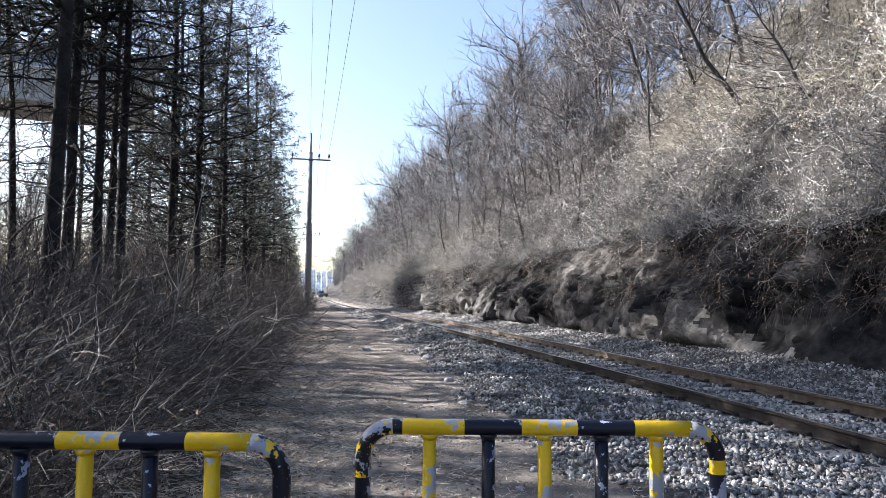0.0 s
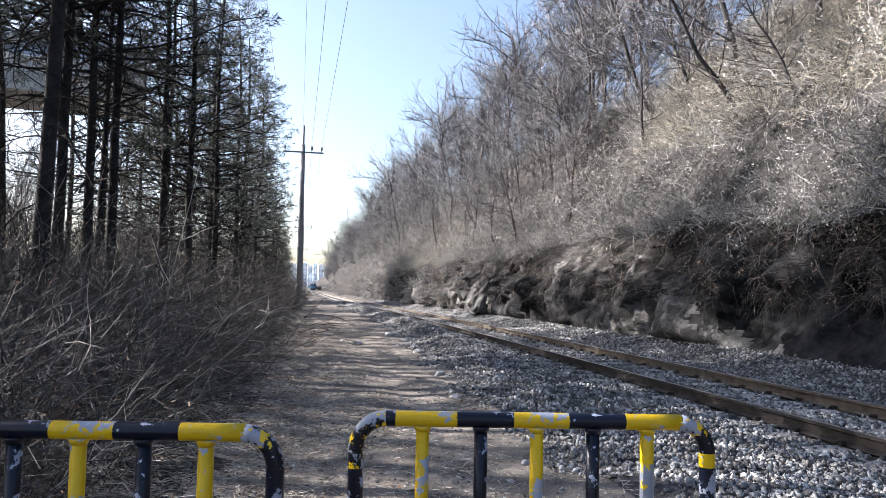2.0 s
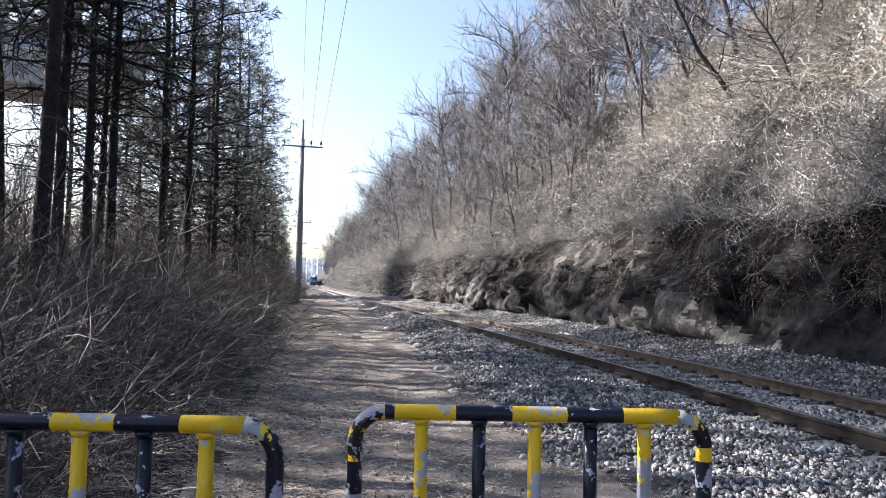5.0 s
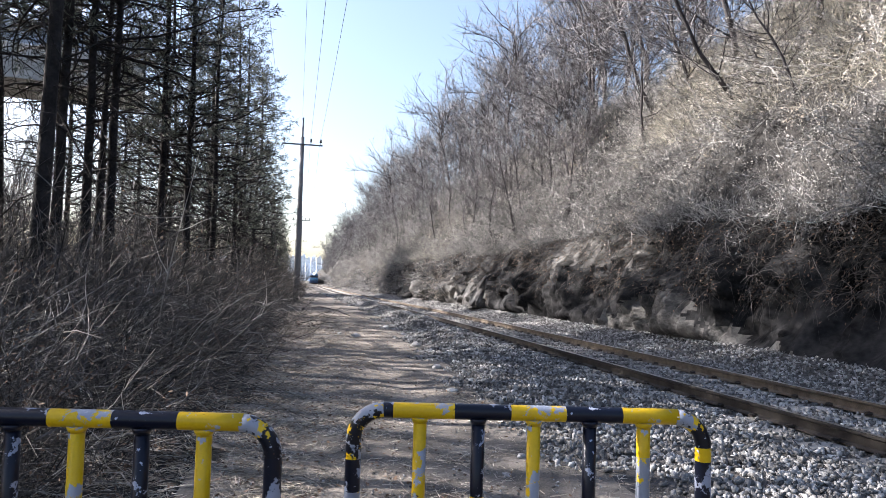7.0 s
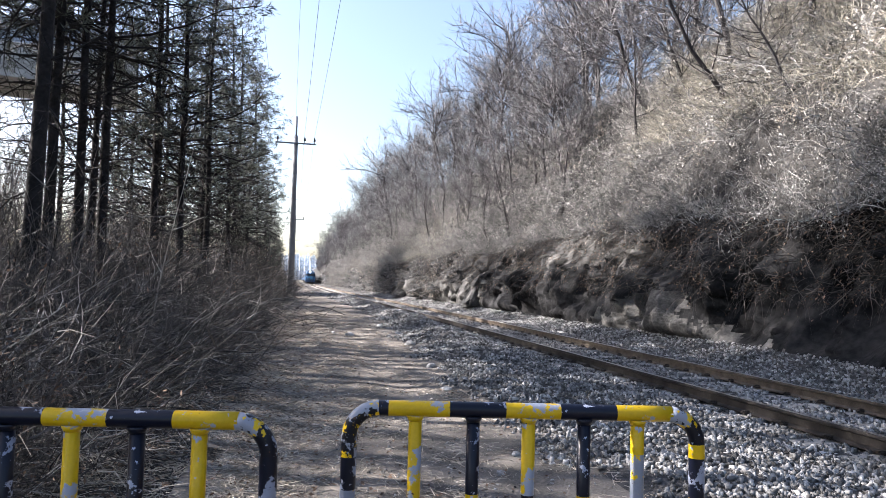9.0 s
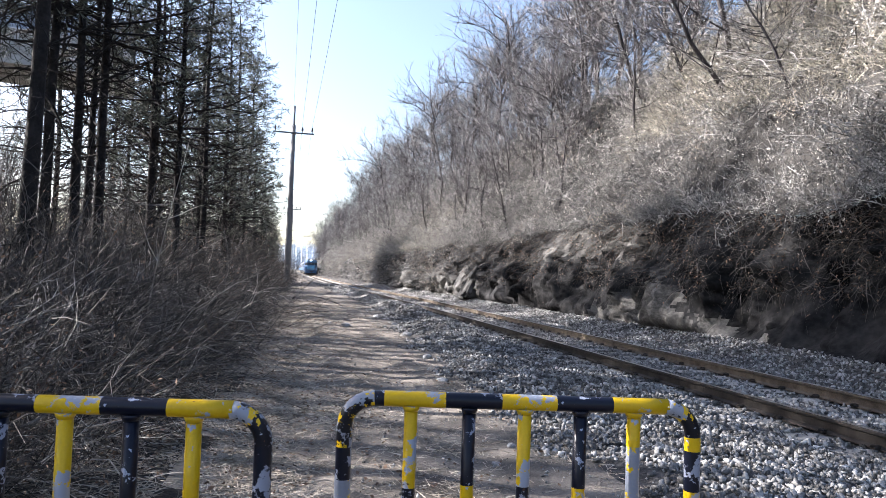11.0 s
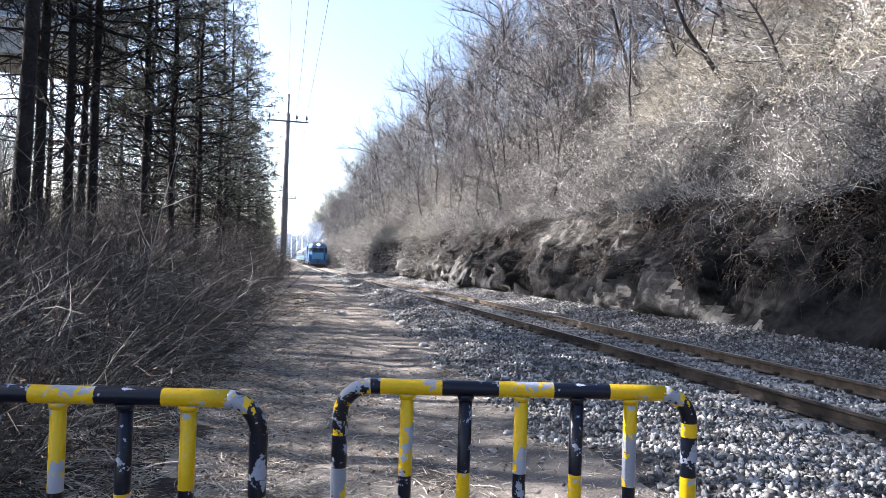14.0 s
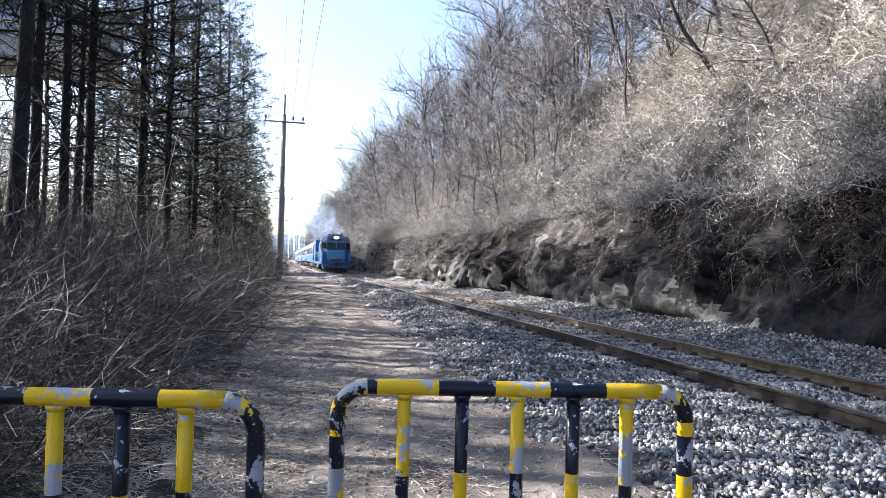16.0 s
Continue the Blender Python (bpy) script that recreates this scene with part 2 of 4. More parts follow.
def strands(rng, base, way, length, radius, bend=0.25, segs=3, sag=0.0, tip=0.25):
    """Thin tapered three-sided stems, all at once: bases (n,3), ways (n,3), lengths and radii (n). Gives verts, quads and the stems' lines (n,segs+1,3)."""
    n = len(base)
    way = unit(way)
    line = np.zeros((n, segs + 1, 3))
    line[:, 0] = base
    d = way.copy()
    for s in range(segs):
        line[:, s + 1] = line[:, s] + d * (length / segs)[:, None]
        d = unit(d + rng.normal(0, bend, (n, 3)) - np.array([0, 0, sag]))
    ref = unit(np.cross(way, rng.normal(0, 1, (n, 3))))
    ref2 = np.cross(way, ref)
    ang = np.arange(3) * math.tau / 3
    ring = ref[:, None] * np.cos(ang)[None, :, None] + ref2[:, None] * np.sin(ang)[None, :, None]
    taper = np.linspace(1, tip, segs + 1)
    verts = line[:, :, None] + ring[:, None] * (radius[:, None] * taper)[:, :, None, None]
    idx = np.arange(n * (segs + 1) * 3).reshape(n, segs + 1, 3)
    a, b = idx[:, :-1], idx[:, 1:]
    quads = np.stack([a, np.roll(a, -1, 2), np.roll(b, -1, 2), b], -1).reshape(-1, 4)
    return verts.reshape(-1, 3), quads, line


def ribbons(rng, base, way, length, width, bend=0.2, segs=2, sag=0.0):
    """Thin flat twigs and blades of grass that taper to a point's width."""
    n = len(base)
    line = np.zeros((n, segs + 1, 3))
    line[:, 0] = base
    d = unit(way)
    side = unit(np.cross(d, rng.normal(0, 1, (n, 3))))
    for s in range(segs):
        line[:, s + 1] = line[:, s] + d * (length / segs)[:, None]
        d = unit(d + rng.normal(0, bend, (n, 3)) - np.array([0, 0, sag]))
    half = side[:, None] * (width[:, None] * np.linspace(0.5, 0.15, segs + 1))[:, :, None]
    verts = np.stack([line - half, line + half], 2)
    idx = np.arange(n * (segs + 1) * 2).reshape(n, segs + 1, 2)
    a, b = idx[:, :-1], idx[:, 1:]
    quads = np.stack([a[..., 0], a[..., 1], b[..., 1], b[..., 0]], -1).reshape(-1, 4)
    return verts.reshape(-1, 3), quads, line


def joined(*sets):
    vs, fs, o = [], [], 0
    for v, f in sets:
        vs.append(v)
        fs.append(f + o)
        o += len(v)
    return np.concatenate(vs), np.concatenate(fs)


def on_lines(rng, line, count, lo=0.25, hi=1.0):
    """Random points on stems, with the stems' way there."""
    n, s, _ = line.shape
    i = rng.integers(0, n, count)
    u = rng.uniform(lo, hi, count) * (s - 1)
    k = np.minimum(u.astype(int), s - 2)
    f = (u - k)[:, None]
    p = line[i, k] * (1 - f) + line[i, k + 1] * f
    return p, unit(line[i, k + 1] - line[i, k])


def blades(rng, base, way, length, width):
    """Flat quads (leaves, needles in bunches) at bases along ways."""
    n = len(base)
    way = unit(way)
    side = unit(np.cross(way, rng.normal(0, 1, (n, 3)))) * (width / 2)[:, None]
    end = base + way * length[:, None]
    mid = base + way * (length * 0.5)[:, None]
    v = np.stack([base, mid + side, end, mid - side], 1).reshape(-1, 3)
    return v, np.arange(n * 4).reshape(n, 4)


def rand_dirs(rng, n, zlo=-1.0, zhi=1.0):
    z, a = rng.uniform(zlo, zhi, n), rng.uniform(0, math.tau, n)
    r = np.sqrt(np.maximum(1 - z * z, 0))
    return np.stack([r * np.cos(a), r * np.sin(a), z], 1)


def fnoise(x, y, z=0.0):
    return noise.fractal((x, y, z), 1.0, 2.1, 5)


# ---- the plan ----
TRACK_Y = [-200, 0, 22, 36, 50, 70, 90, 120, 160, 210, 260, 420, 1200]
TRACK_X = [5.8, 5.8, 5.78, 5.6, 5.22, 4.62, 4.3, 4.0, 3.72, 3.3, 3.05, 2.9, 2.9]
RAIL_Z = 0.25


def track_x(y):
    """The track's middle line: a gentle bend to the left."""
    return sum(float(np.interp(y + d, TRACK_Y, TRACK_X)) for d in (-12, -8, -4, 0, 4, 8, 12)) / 7


def smooth(a, b, v):
    u = min(max((v - a) / (b - a), 0.0), 1.0)
    return u * u * (3 - 2 * u)


def path_z(y):
    return 0.27 * smooth(8, 42, y) - 0.06 * smooth(60, 130, y)


CLIFF_X = 3.55  # foot of the cliff, from the track's middle
CREST_X, CREST_Z = 8.1, 9.6


def ground_z(x, y):
    """Height of the ground up to the foot of the cliff."""
    z = path_z(y)
    e = x - track_x(y)
    right = 2.25 + 0.5 * smooth(8, 26, y) - 5.8  # edge of the path, from the track's middle
    w = smooth(right - 0.1, right + 1.1, e)
    bed = 0.075 + (0.29 + 0.12 * math.sin(y * 0.9) * math.sin(y * 0.37)) * smooth(11, 20, y) * (1 - smooth(50, 75, y)) * math.exp(-((e + 2.05) / 0.6) ** 2)
    if w:
        bed += 0.05 * fnoise(x * 0.9, y * 0.55) * (1 - smooth(-1.7, -1.2, e) + smooth(1.4, 2.0, e))
    bed += 0.22 * smooth(2.2, CLIFF_X + 0.1, e)
    z = z * (1 - w) + bed * w
    if x < -0.8:
        z += 0.12 * smooth(-0.8, -2.5, x) + 0.10 * fnoise(x * 0.3, y * 0.3)
        z -= 1.6 * smooth(-9, -22, x)
    else:
        z += 0.03 * fnoise(x * 0.8, y * 0.8) * (1 - w)
        z -= 0.03 * math.exp(-((x - 1.45) / 0.28) ** 2) * (1 - w) + 0.025 * math.exp(-((x - 0.1) / 0.3) ** 2) * (1 - w)
    return z


def hill_z(e, y):
    """Height of the hillside, e metres from the track's middle."""
    top = 3.35 + 0.5 * fnoise(y * 0.13, 3.7)
    if e < CLIFF_X + 0.9:
        z = top
    elif e < CREST_X:
        z = top + (CREST_Z - top) * (e - CLIFF_X - 0.9) / (CREST_X - CLIFF_X - 0.9)
    else:
        z = CREST_Z + (e - CREST_X) * 0.42 - max(e - 40, 0) * 0.3
    k = smooth(CLIFF_X + 0.9, CLIFF_X + 2.5, e)
    return z + k * (0.55 * fnoise(e * 0.35, y * 0.35, 5.0) + 0.15 * fnoise(e * 1.3, y * 1.3, 2.0))


def ramp_steps(a, b, step, grow):
    out = [a]
    while out[-1] < b:
        out.append(out[-1] + step)
        step *= grow
    return out


def sheet(name, us, vs, place, materials, pick=None, label="", soft=True):
    """A grid of us by vs; place(u, v) gives the point, pick(u, v) the material's index."""
    verts = np.array([place(u, v) for v in vs for u in us])
    nu, nv = len(us), len(vs)
    i = np.arange(nu * nv).reshape(nv, nu)
    f = np.stack([i[:-1, :-1], i[:-1, 1:], i[1:, 1:], i[1:, :-1]], -1).reshape(-1, 4)
    mats = None
    if pick:
        mats = [pick((us[a] + us[a + 1]) / 2, (vs[b] + vs[b + 1]) / 2) for b in range(nv - 1) for a in range(nu - 1)]
    return tagged(link(name, mesh_from(name, verts, f, mats), materials, None, label, soft), kind="structure")


# ---- ground, cliff and hillside ----
YS = sorted(set([-60, -48, -38, -30, -24, -19, -15, -12] + list(np.arange(-10, 0, 0.4)) + list(np.arange(0, 30, 0.22)) + list(np.arange(30, 60, 0.5)) + ramp_steps(60, 1600, 0.8, 1.035)))
ES = sorted([-600, -400, -250, -150, -100, -70, -50, -35, -26, -20, -16, -13.5, -11.5, -10] + list(np.arange(-9, CLIFF_X, 0.2)) + [CLIFF_X])


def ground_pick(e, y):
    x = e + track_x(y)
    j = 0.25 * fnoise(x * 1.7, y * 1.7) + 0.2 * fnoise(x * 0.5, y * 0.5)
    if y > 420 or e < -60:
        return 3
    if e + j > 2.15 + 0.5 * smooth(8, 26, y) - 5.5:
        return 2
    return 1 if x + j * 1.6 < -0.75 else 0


def ground_place(e, y):
    x = e + track_x(y)
    return (x, y, ground_z(x, y))


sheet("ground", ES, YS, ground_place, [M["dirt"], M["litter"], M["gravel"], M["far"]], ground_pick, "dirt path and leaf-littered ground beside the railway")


def cliff_place(u, y):
    x0 = track_x(y)
    foot = ground_z(x0 + CLIFF_X, y)
    top = hill_z(CLIFF_X + 0.9, y)
    z = foot + (top - foot) * u
    k = math.sin(math.pi * u) ** 0.5 if 0 < u < 1 else 0.0
    out = 0.9 * u
    big = noise.fractal((y * 0.4, z * 0.5, 1.3), 1.0, 2.0, 3)
    near, pts = noise.voronoi((y * 0.85 + 0.25 * z, z * 0.6 - 0.2 * y, 3.1))
    crack = near[1] - near[0]
    step = noise.cell((pts[0].x * 7.3, pts[0].y * 5.1, 2.0))
    near2, pts2 = noise.voronoi((y * 2.6, z * 1.7 + 0.5 * y, 8.2))
    step2 = noise.cell((pts2[0].x * 9.3, pts2[0].y * 6.1, 4.0))
    rib = 1 - abs(noise.noise((y * 1.5 + 0.35 * z, z * 0.3, 6.4))) * 2
    hollow = 0.75 * math.exp(-((y - 10.8) / 2.2) ** 2) + 0.5 * math.exp(-((y - 22.5) / 1.3) ** 2)
    rib2 = 1 - abs(noise.noise((y * 3.9 + 0.6 * z, z * 1.0, 2.4))) * 2
    push = hollow - 0.28 * rib - 0.09 * rib2 + 0.75 * big + 0.42 * step + 0.16 * step2 - 0.25 * min(crack, 0.4) + 0.06 * fnoise(y * 5, z * 5)
    return (x0 + CLIFF_X + out + k * push, y + k * 0.2 * fnoise(y * 2, z * 2, 9), z)


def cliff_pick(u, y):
    """1 where the bare rock has its pale sunlit tone; 0 where shade is put into a darker colour."""
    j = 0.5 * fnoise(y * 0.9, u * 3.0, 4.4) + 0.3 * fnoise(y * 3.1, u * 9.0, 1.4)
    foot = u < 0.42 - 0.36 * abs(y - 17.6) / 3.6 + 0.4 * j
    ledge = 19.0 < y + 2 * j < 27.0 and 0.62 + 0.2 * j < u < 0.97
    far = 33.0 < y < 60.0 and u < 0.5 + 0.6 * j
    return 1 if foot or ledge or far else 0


CLIFF_YS = sorted(set([-60, -40, -25, -15, -8, -4, 0] + list(np.arange(2, 45, 0.09)) + list(np.arange(45, 90, 0.3)) + ramp_steps(90, 1600, 0.6, 1.04)))
sheet("cliff", [k / 38 for k in range(39)], CLIFF_YS, cliff_place, [M["rock"], M["outcrop"]], cliff_pick, "weathered rock face at the foot of the slope, shade in its dark colour", False)
HILL_ES = sorted([CLIFF_X + 0.9] + list(np.arange(CLIFF_X + 1.1, CREST_X + 2, 0.3)) + ramp_steps(CREST_X + 2, 260, 0.5, 1.16))
HILL_YS = sorted(set([-60, -40, -25, -15, -8, -4, 0] + list(np.arange(2, 60, 0.4)) + ramp_steps(60, 1600, 0.7, 1.04)))
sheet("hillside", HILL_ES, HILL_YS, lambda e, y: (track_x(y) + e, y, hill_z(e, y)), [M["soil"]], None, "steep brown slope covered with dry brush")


# ---- barricades ----
def barricade(by_track):
    """A bent-tube barrier 1.32 m wide with five uprights, in yellow and black bands; by_track: the one nearer the rails, more worn."""
    root = new("barricade")
    label = "steel tube barricade with badly flaking yellow and black bands" if by_track else "steel tube barricade in yellow and black bands among the straw"
    tagged(root, label, "barrier", "barricades across the path")
    W, H, R, r = 1.32, 1.012, 0.11, 0.030
    mats = [M["yellow"], M["black"], M["worn"], M["bare"]]
    edges = [(0.146, 1), (0.376, 0), (0.588, 1), (0.795, 0), (1.008, 1), (1.22, 0), (9, 1)]
    pts = [(0, 0, z) for z in (0.0, 0.3, 0.45, 0.56, 0.71, 0.83, H - R - 0.01)]
    bands = [0, 1, 1, 3, 1, 2, 2] if by_track else [0, 1, 0, 0, 1, 1, 1]
    pts.append((0, 0, H - R))
    for k in range(1, 7):
        q = k / 6 * math.pi / 2
        pts.append((R - R * math.cos(q), 0, H - R + R * math.sin(q)))
        bands.append(2 if by_track else 1)
    for x in [e for e, _ in edges if e < 9] + [W - R]:
        last = pts[-1][0]
        for q in (0.5, 1.0):
            xx = last + (x - last) * q
            pts.append((xx, 0, H))
            bands.append(next(c for e, c in edges if xx - 1e-4 <= e))
    for k in range(1, 7):
        q = k / 6 * math.pi / 2
        pts.append((W - R + R * math.sin(q), 0, H - R + R * math.cos(q)))
        bands.append(2)
    for z, c in ((0.85, 0 if by_track else 1), (0.70, 1), (0.45, 0), (0.3, 1), (0.0, 0)):
        pts.append((W, 0, z))
        bands.append(c)
    part("frame", tube(pts, r, 14, True, bands), mats, root)
    for i, x in enumerate((0.247, 0.466, 0.676, 0.888, 1.092)):
        if i == 4 and by_track:
            zs, c = [0.16, 0.35, 0.66, 0.86, 0.98], [0, 1, 3, 0]
        elif i % 2 == 0:
            zs, c = [0.16, 0.35, 0.685 + 0.008 * i, 0.98], [0, 1, 0]
        else:
            zs, c = [0.16, 0.40, 0.70, 0.98], [1, 0, 1]
        part("bar", tube([(x, 0.002 * (i % 2), z) for z in zs], 0.0255, 12, True, c), mats, root)
        # weld bead where the bar meets the top rail
        part("weld", tube([(x, 0, H - 0.045), (x, 0, H - 0.034), (x, 0, H - 0.024)], [0.0265, 0.0315, 0.034], 12), M["yellow"] if i % 2 == 0 else M["black"], root)
    part("bottom_rail", tube([(0.028, 0, 0.16), (0.45, 0, 0.16), (0.9, 0, 0.16), (W - 0.028, 0, 0.16)], 0.026, 12, True, [0, 1, 0]), mats, root)
    for x in (0, W):
        part("foot", box(x, 0, 0.012, 0.09, 0.42, 0.024, 0.006), M["black"], root)
        part("collar", tube([(x, 0, 0.288), (x, 0, 0.312)], 0.0325, 12), M["black"], root)
    return root


barricade(True).matrix_basis = pose(0.186, 2.646, 0.0, 0, 0, -10.2)
barricade(False).matrix_basis = pose(-1.395, 2.61, 0.005, 0, 0, -10.4)


# ---- railway track ----
def along(y, off=0.0):
    """Place and heading of the track at y, off metres to its right."""
    d = (track_x(y + 0.5) - track_x(y - 0.5))
    t = Vector((d, 1, 0)).normalized()
    n = Vector((t.y, -t.x, 0))
    return Vector((track_x(y), y, 0)) + n * off, t, n


def railway():
    root = tagged(new("railway_track"), "single railway track with rusty rails on concrete sleepers", "railway track")
    prof = [(-0.065, 0.0), (0.065, 0.0), (0.065, 0.012), (0.012, 0.03), (0.010, 0.105), (0.034, 0.118), (0.034, 0.142), (0.026, 0.15), (-0.026, 0.15), (-0.034, 0.142), (-0.034, 0.118), (-0.010, 0.105), (-0.012, 0.03), (-0.065, 0.012)]
    ys = ramp_steps(-20, 40, 1.0, 1.0) + ramp_steps(42, 900, 2.0, 1.05)
    for side in (-0.7525, 0.7525):
        bm = bmesh.new()
        rings = []
        for y in ys:
            p, t, n = along(y, side)
            rings.append([bm.verts.new(p + n * a + Vector((0, 0, RAIL_Z - 0.15 + b))) for a, b in prof])
        k = len(prof)
        for r0, r1 in zip(rings, rings[1:]):
            for i in range(k):
                f = bm.faces.new((r0[i], r1[i], r1[(i + 1) % k], r0[(i + 1) % k]))
                f.material_index = 1 if i == 7 else 0
        if side < 0:
            part("rail", bm, [M["railshade"], M["railhead"]], root, "steel rail in a shaded tone with a worn head")
        else:
            part("rail", bm, [M["rail"], M["railhead"]], root, "rusty tan steel rail with a worn bright head")
    sm = bpy.data.meshes.new("sleeper")
    bm = box(0, 0, 0, 2.4, 0.25, 0.18, 0.02)
    bm.to_mesh(sm)
    bm.free()
    sm.materials.append(M["sleeper"])
    cm = bpy.data.meshes.new("rail_clip")
    bm = bmesh.new()
    add_tube(bm, [(-0.04, -0.035, 0), (-0.02, 0.035, 0.02), (0.02, 0.04, 0.03), (0.035, 0.0, 0.02), (0.015, -0.035, 0.01)], 0.009, 5)
    add_box(bm, 0.0, 0, 0.0, 0.06, 0.07, 0.02)
    bm.to_mesh(cm)
    bm.free()
    cm.materials.append(M["iron"])
    y, i = -6.0, 0
    while y < 170:
        p, t, n = along(y)
        turn = math.degrees(math.atan2(-t.x, t.y))
        s = new("sleeper", sm)
        s.parent = root
        s.matrix_basis = pose(p.x, p.y, RAIL_Z - 0.15 - 0.105, 0, 0, turn + random.uniform(-0.6, 0.6))
        if 2 < y < 46:
            for side in (-0.7525, 0.7525):
                for d in (-0.085, 0.085):
                    q, _, _ = along(y, side + d)
                    c = new("rail_clip", cm)
                    c.parent = root
                    c.matrix_basis = pose(q.x, q.y, RAIL_Z - 0.13, 0, 0, turn + (0 if d > 0 else 180))
        y += 0.62
    return root


railway()


# ---- ballast, path litter ----
def gravel(name, count, place, lo, hi, seed, material, label, category):
    """Angular stones as one heap: jittered blocks with random turns."""
    rng = np.random.default_rng(seed)
    cube = np.array([(x, y, z) for x in (-1, 1) for y in (-1, 1) for z in (-1, 1)], float)
    quads = np.array([(0, 1, 3, 2), (4, 6, 7, 5), (0, 4, 5, 1), (2, 3, 7, 6), (0, 2, 6, 4), (1, 5, 7, 3)])
    pts = place(rng, count)
    n = len(pts)
    v = cube[None] * rng.uniform(0.25, 1.1, (n, 8, 3))
    size = (rng.uniform(lo, hi, n) * np.clip(1 + 0.02 * (pts[:, 1] - 12), 1, 1.9))[:, None] * np.stack([rng.uniform(0.9, 1.3, n), rng.uniform(0.6, 0.95, n), rng.uniform(0.35, 0.75, n)], 1) * 0.5
    v = v * size[:, None]
    q = rng.normal(0, 1, (n, 3, 3))
    r0 = unit(q[:, 0])
    r1 = unit(np.cross(r0, q[:, 1]))
    r2 = np.cross(r0, r1)
    rot = np.stack([r0, r1, r2], 1)
    v = np.einsum("nij,njk->nik", v, rot) + pts[:, None]
    f = (quads[None] + np.arange(n)[:, None, None] * 8).reshape(-1, 4)
    ob = link(name, mesh_from(name, v.reshape(-1, 3), f), material)
    return tagged(ob, label, category, kind="stuff")


def bed_spots(rng, count):
    """Spots on the ballast, denser near the near end."""
    y = np.where(rng.uniform(0, 1, count) < 0.07, rng.uniform(-7, 3, count), 3.0 + (75 - 3.0) * rng.uniform(0, 1, count) ** 1.8)
    e = rng.uniform(-3.75, CLIFF_X + 0.2, count)
    keep = []
    for ee, yy in zip(e, y):
        edge = -3.45 + 0.5 * smooth(8, 26, yy) + 0.25 * math.sin(yy * 1.7) + 0.2 * math.sin(yy * 4.1) + rng.normal(0, 0.09)
        if ee < edge:
            continue
        if abs(abs(ee) - 0.7525) < 0.075:
            continue
        on_sleeper = abs(((yy + 6.0) / 0.62 + 0.5) % 1 - 0.5) * 0.62 < 0.13 and abs(ee) < 1.22
        if on_sleeper and rng.uniform() < 0.45:
            continue
        x = ee + track_x(yy)
        keep.append((x, yy, ground_z(x, yy) + rng.uniform(-0.008, 0.022)))
    return np.array(keep)


gravel("ballast", 104000, bed_spots, 0.028, 0.072, 11, M["stone"], "heap of angular grey crushed-stone ballast beside the rails", "ballast")


def path_spots(rng, count):
    y = 2.2 + 30 * rng.uniform(0, 1, count) ** 1.8
    x = rng.uniform(-1.2, 2.6, count)
    return np.array([(a, b, ground_z(a, b) + 0.004) for a, b in zip(x, y)])


gravel("path_pebbles", 2500, path_spots, 0.008, 0.035, 12, M["stone"], "small loose pebbles on the dirt path", "pebbles")


def straw_litter():
    rng = np.random.default_rng(21)
    n = 95000
    y = 1.8 + 28 * rng.uniform(0, 1, n) ** 2.3
    x = np.where(rng.uniform(size=n) < 0.7, rng.normal(-0.35, 0.8, n), rng.uniform(-2.0, 2.7, n))
    # lies in drifts, thinner on the trodden middle
    drift = np.array([fnoise(a * 1.1, b * 1.1, 7.7) for a, b in zip(x, y)])
    ok = (x > -3.0) & (x < 2.5) & (drift + 0.35 * rng.normal(0, 1, n) > -0.25)
    x, y = x[ok], y[ok]
    n = len(x)
    base = np.array([(a, b, ground_z(a, b) + 0.007) for a, b in zip(x, y)])
    way = rand_dirs(rng, n, -0.05, 0.3)
    s = ribbons(rng, base, way, rng.uniform(0.03, 0.13, n), rng.uniform(0.004, 0.009, n), 0.25, 1)
    tagged(link("straw_litter", mesh_from("straw_litter", *s[:2]), M["straw"]), "scattered dry straw and pine needles on the path", "straw", kind="stuff")
    n = 6500
    y = 1.9 + 24 * rng.uniform(0, 1, n) ** 1.9
    x = np.where(rng.uniform(size=n) < 0.75, rng.normal(-0.9, 0.9, n), rng.uniform(-2.4, 2.4, n))
    base = np.array([(a, b, ground_z(a, b) + 0.012) for a, b in zip(x, y)])
    s = blades(rng, base, rand_dirs(rng, n, -0.05, 0.4), rng.uniform(0.025, 0.06, n), rng.uniform(0.012, 0.028, n))
    tagged(link("fallen_leaves", mesh_from("fallen_leaves", *s), M["deadleaf"]), "brown fallen leaves strewn over the path's edge", "leaves", kind="stuff")


straw_litter()


def stone_block(x, y, s, seed):
    rnd = random.Random(seed)
    bm = bmesh.new()
    bmesh.ops.create_icosphere(bm, subdivisions=2, radius=1)
    for v in bm.verts:
        v.co *= 0.8 + 0.35 * noise.noise(v.co * 1.4 + Vector((seed * 3.1, 0, 0)))
        v.co = Vector((v.co.x * s * rnd.uniform(0.95, 1.05), v.co.y * s * 0.75, v.co.z * s * 0.5))
    ob = part("loose_stone", bm, M["stone"], None)
    ob.matrix_basis = pose(x, y, ground_z(x, y) + s * 0.18, 0, 0, rnd.uniform(0, 360))
    tagged(ob, "pale loose stone lying on the dirt path", "stone", "loose stones on the path")


for i, (x, y, s) in enumerate([(1.35, 18.5, 0.17), (2.55, 16.0, 0.16), (2.3, 12.0, 0.13), (1.9, 5.9, 0.06), (1.62, 5.4, 0.05), (2.5, 21.5, 0.15), (0.95, 18.9, 0.09), (2.7, 19.0, 0.12), (2.05, 9.5, 0.1)]):
    stone_block(x, y, s, i + 1)


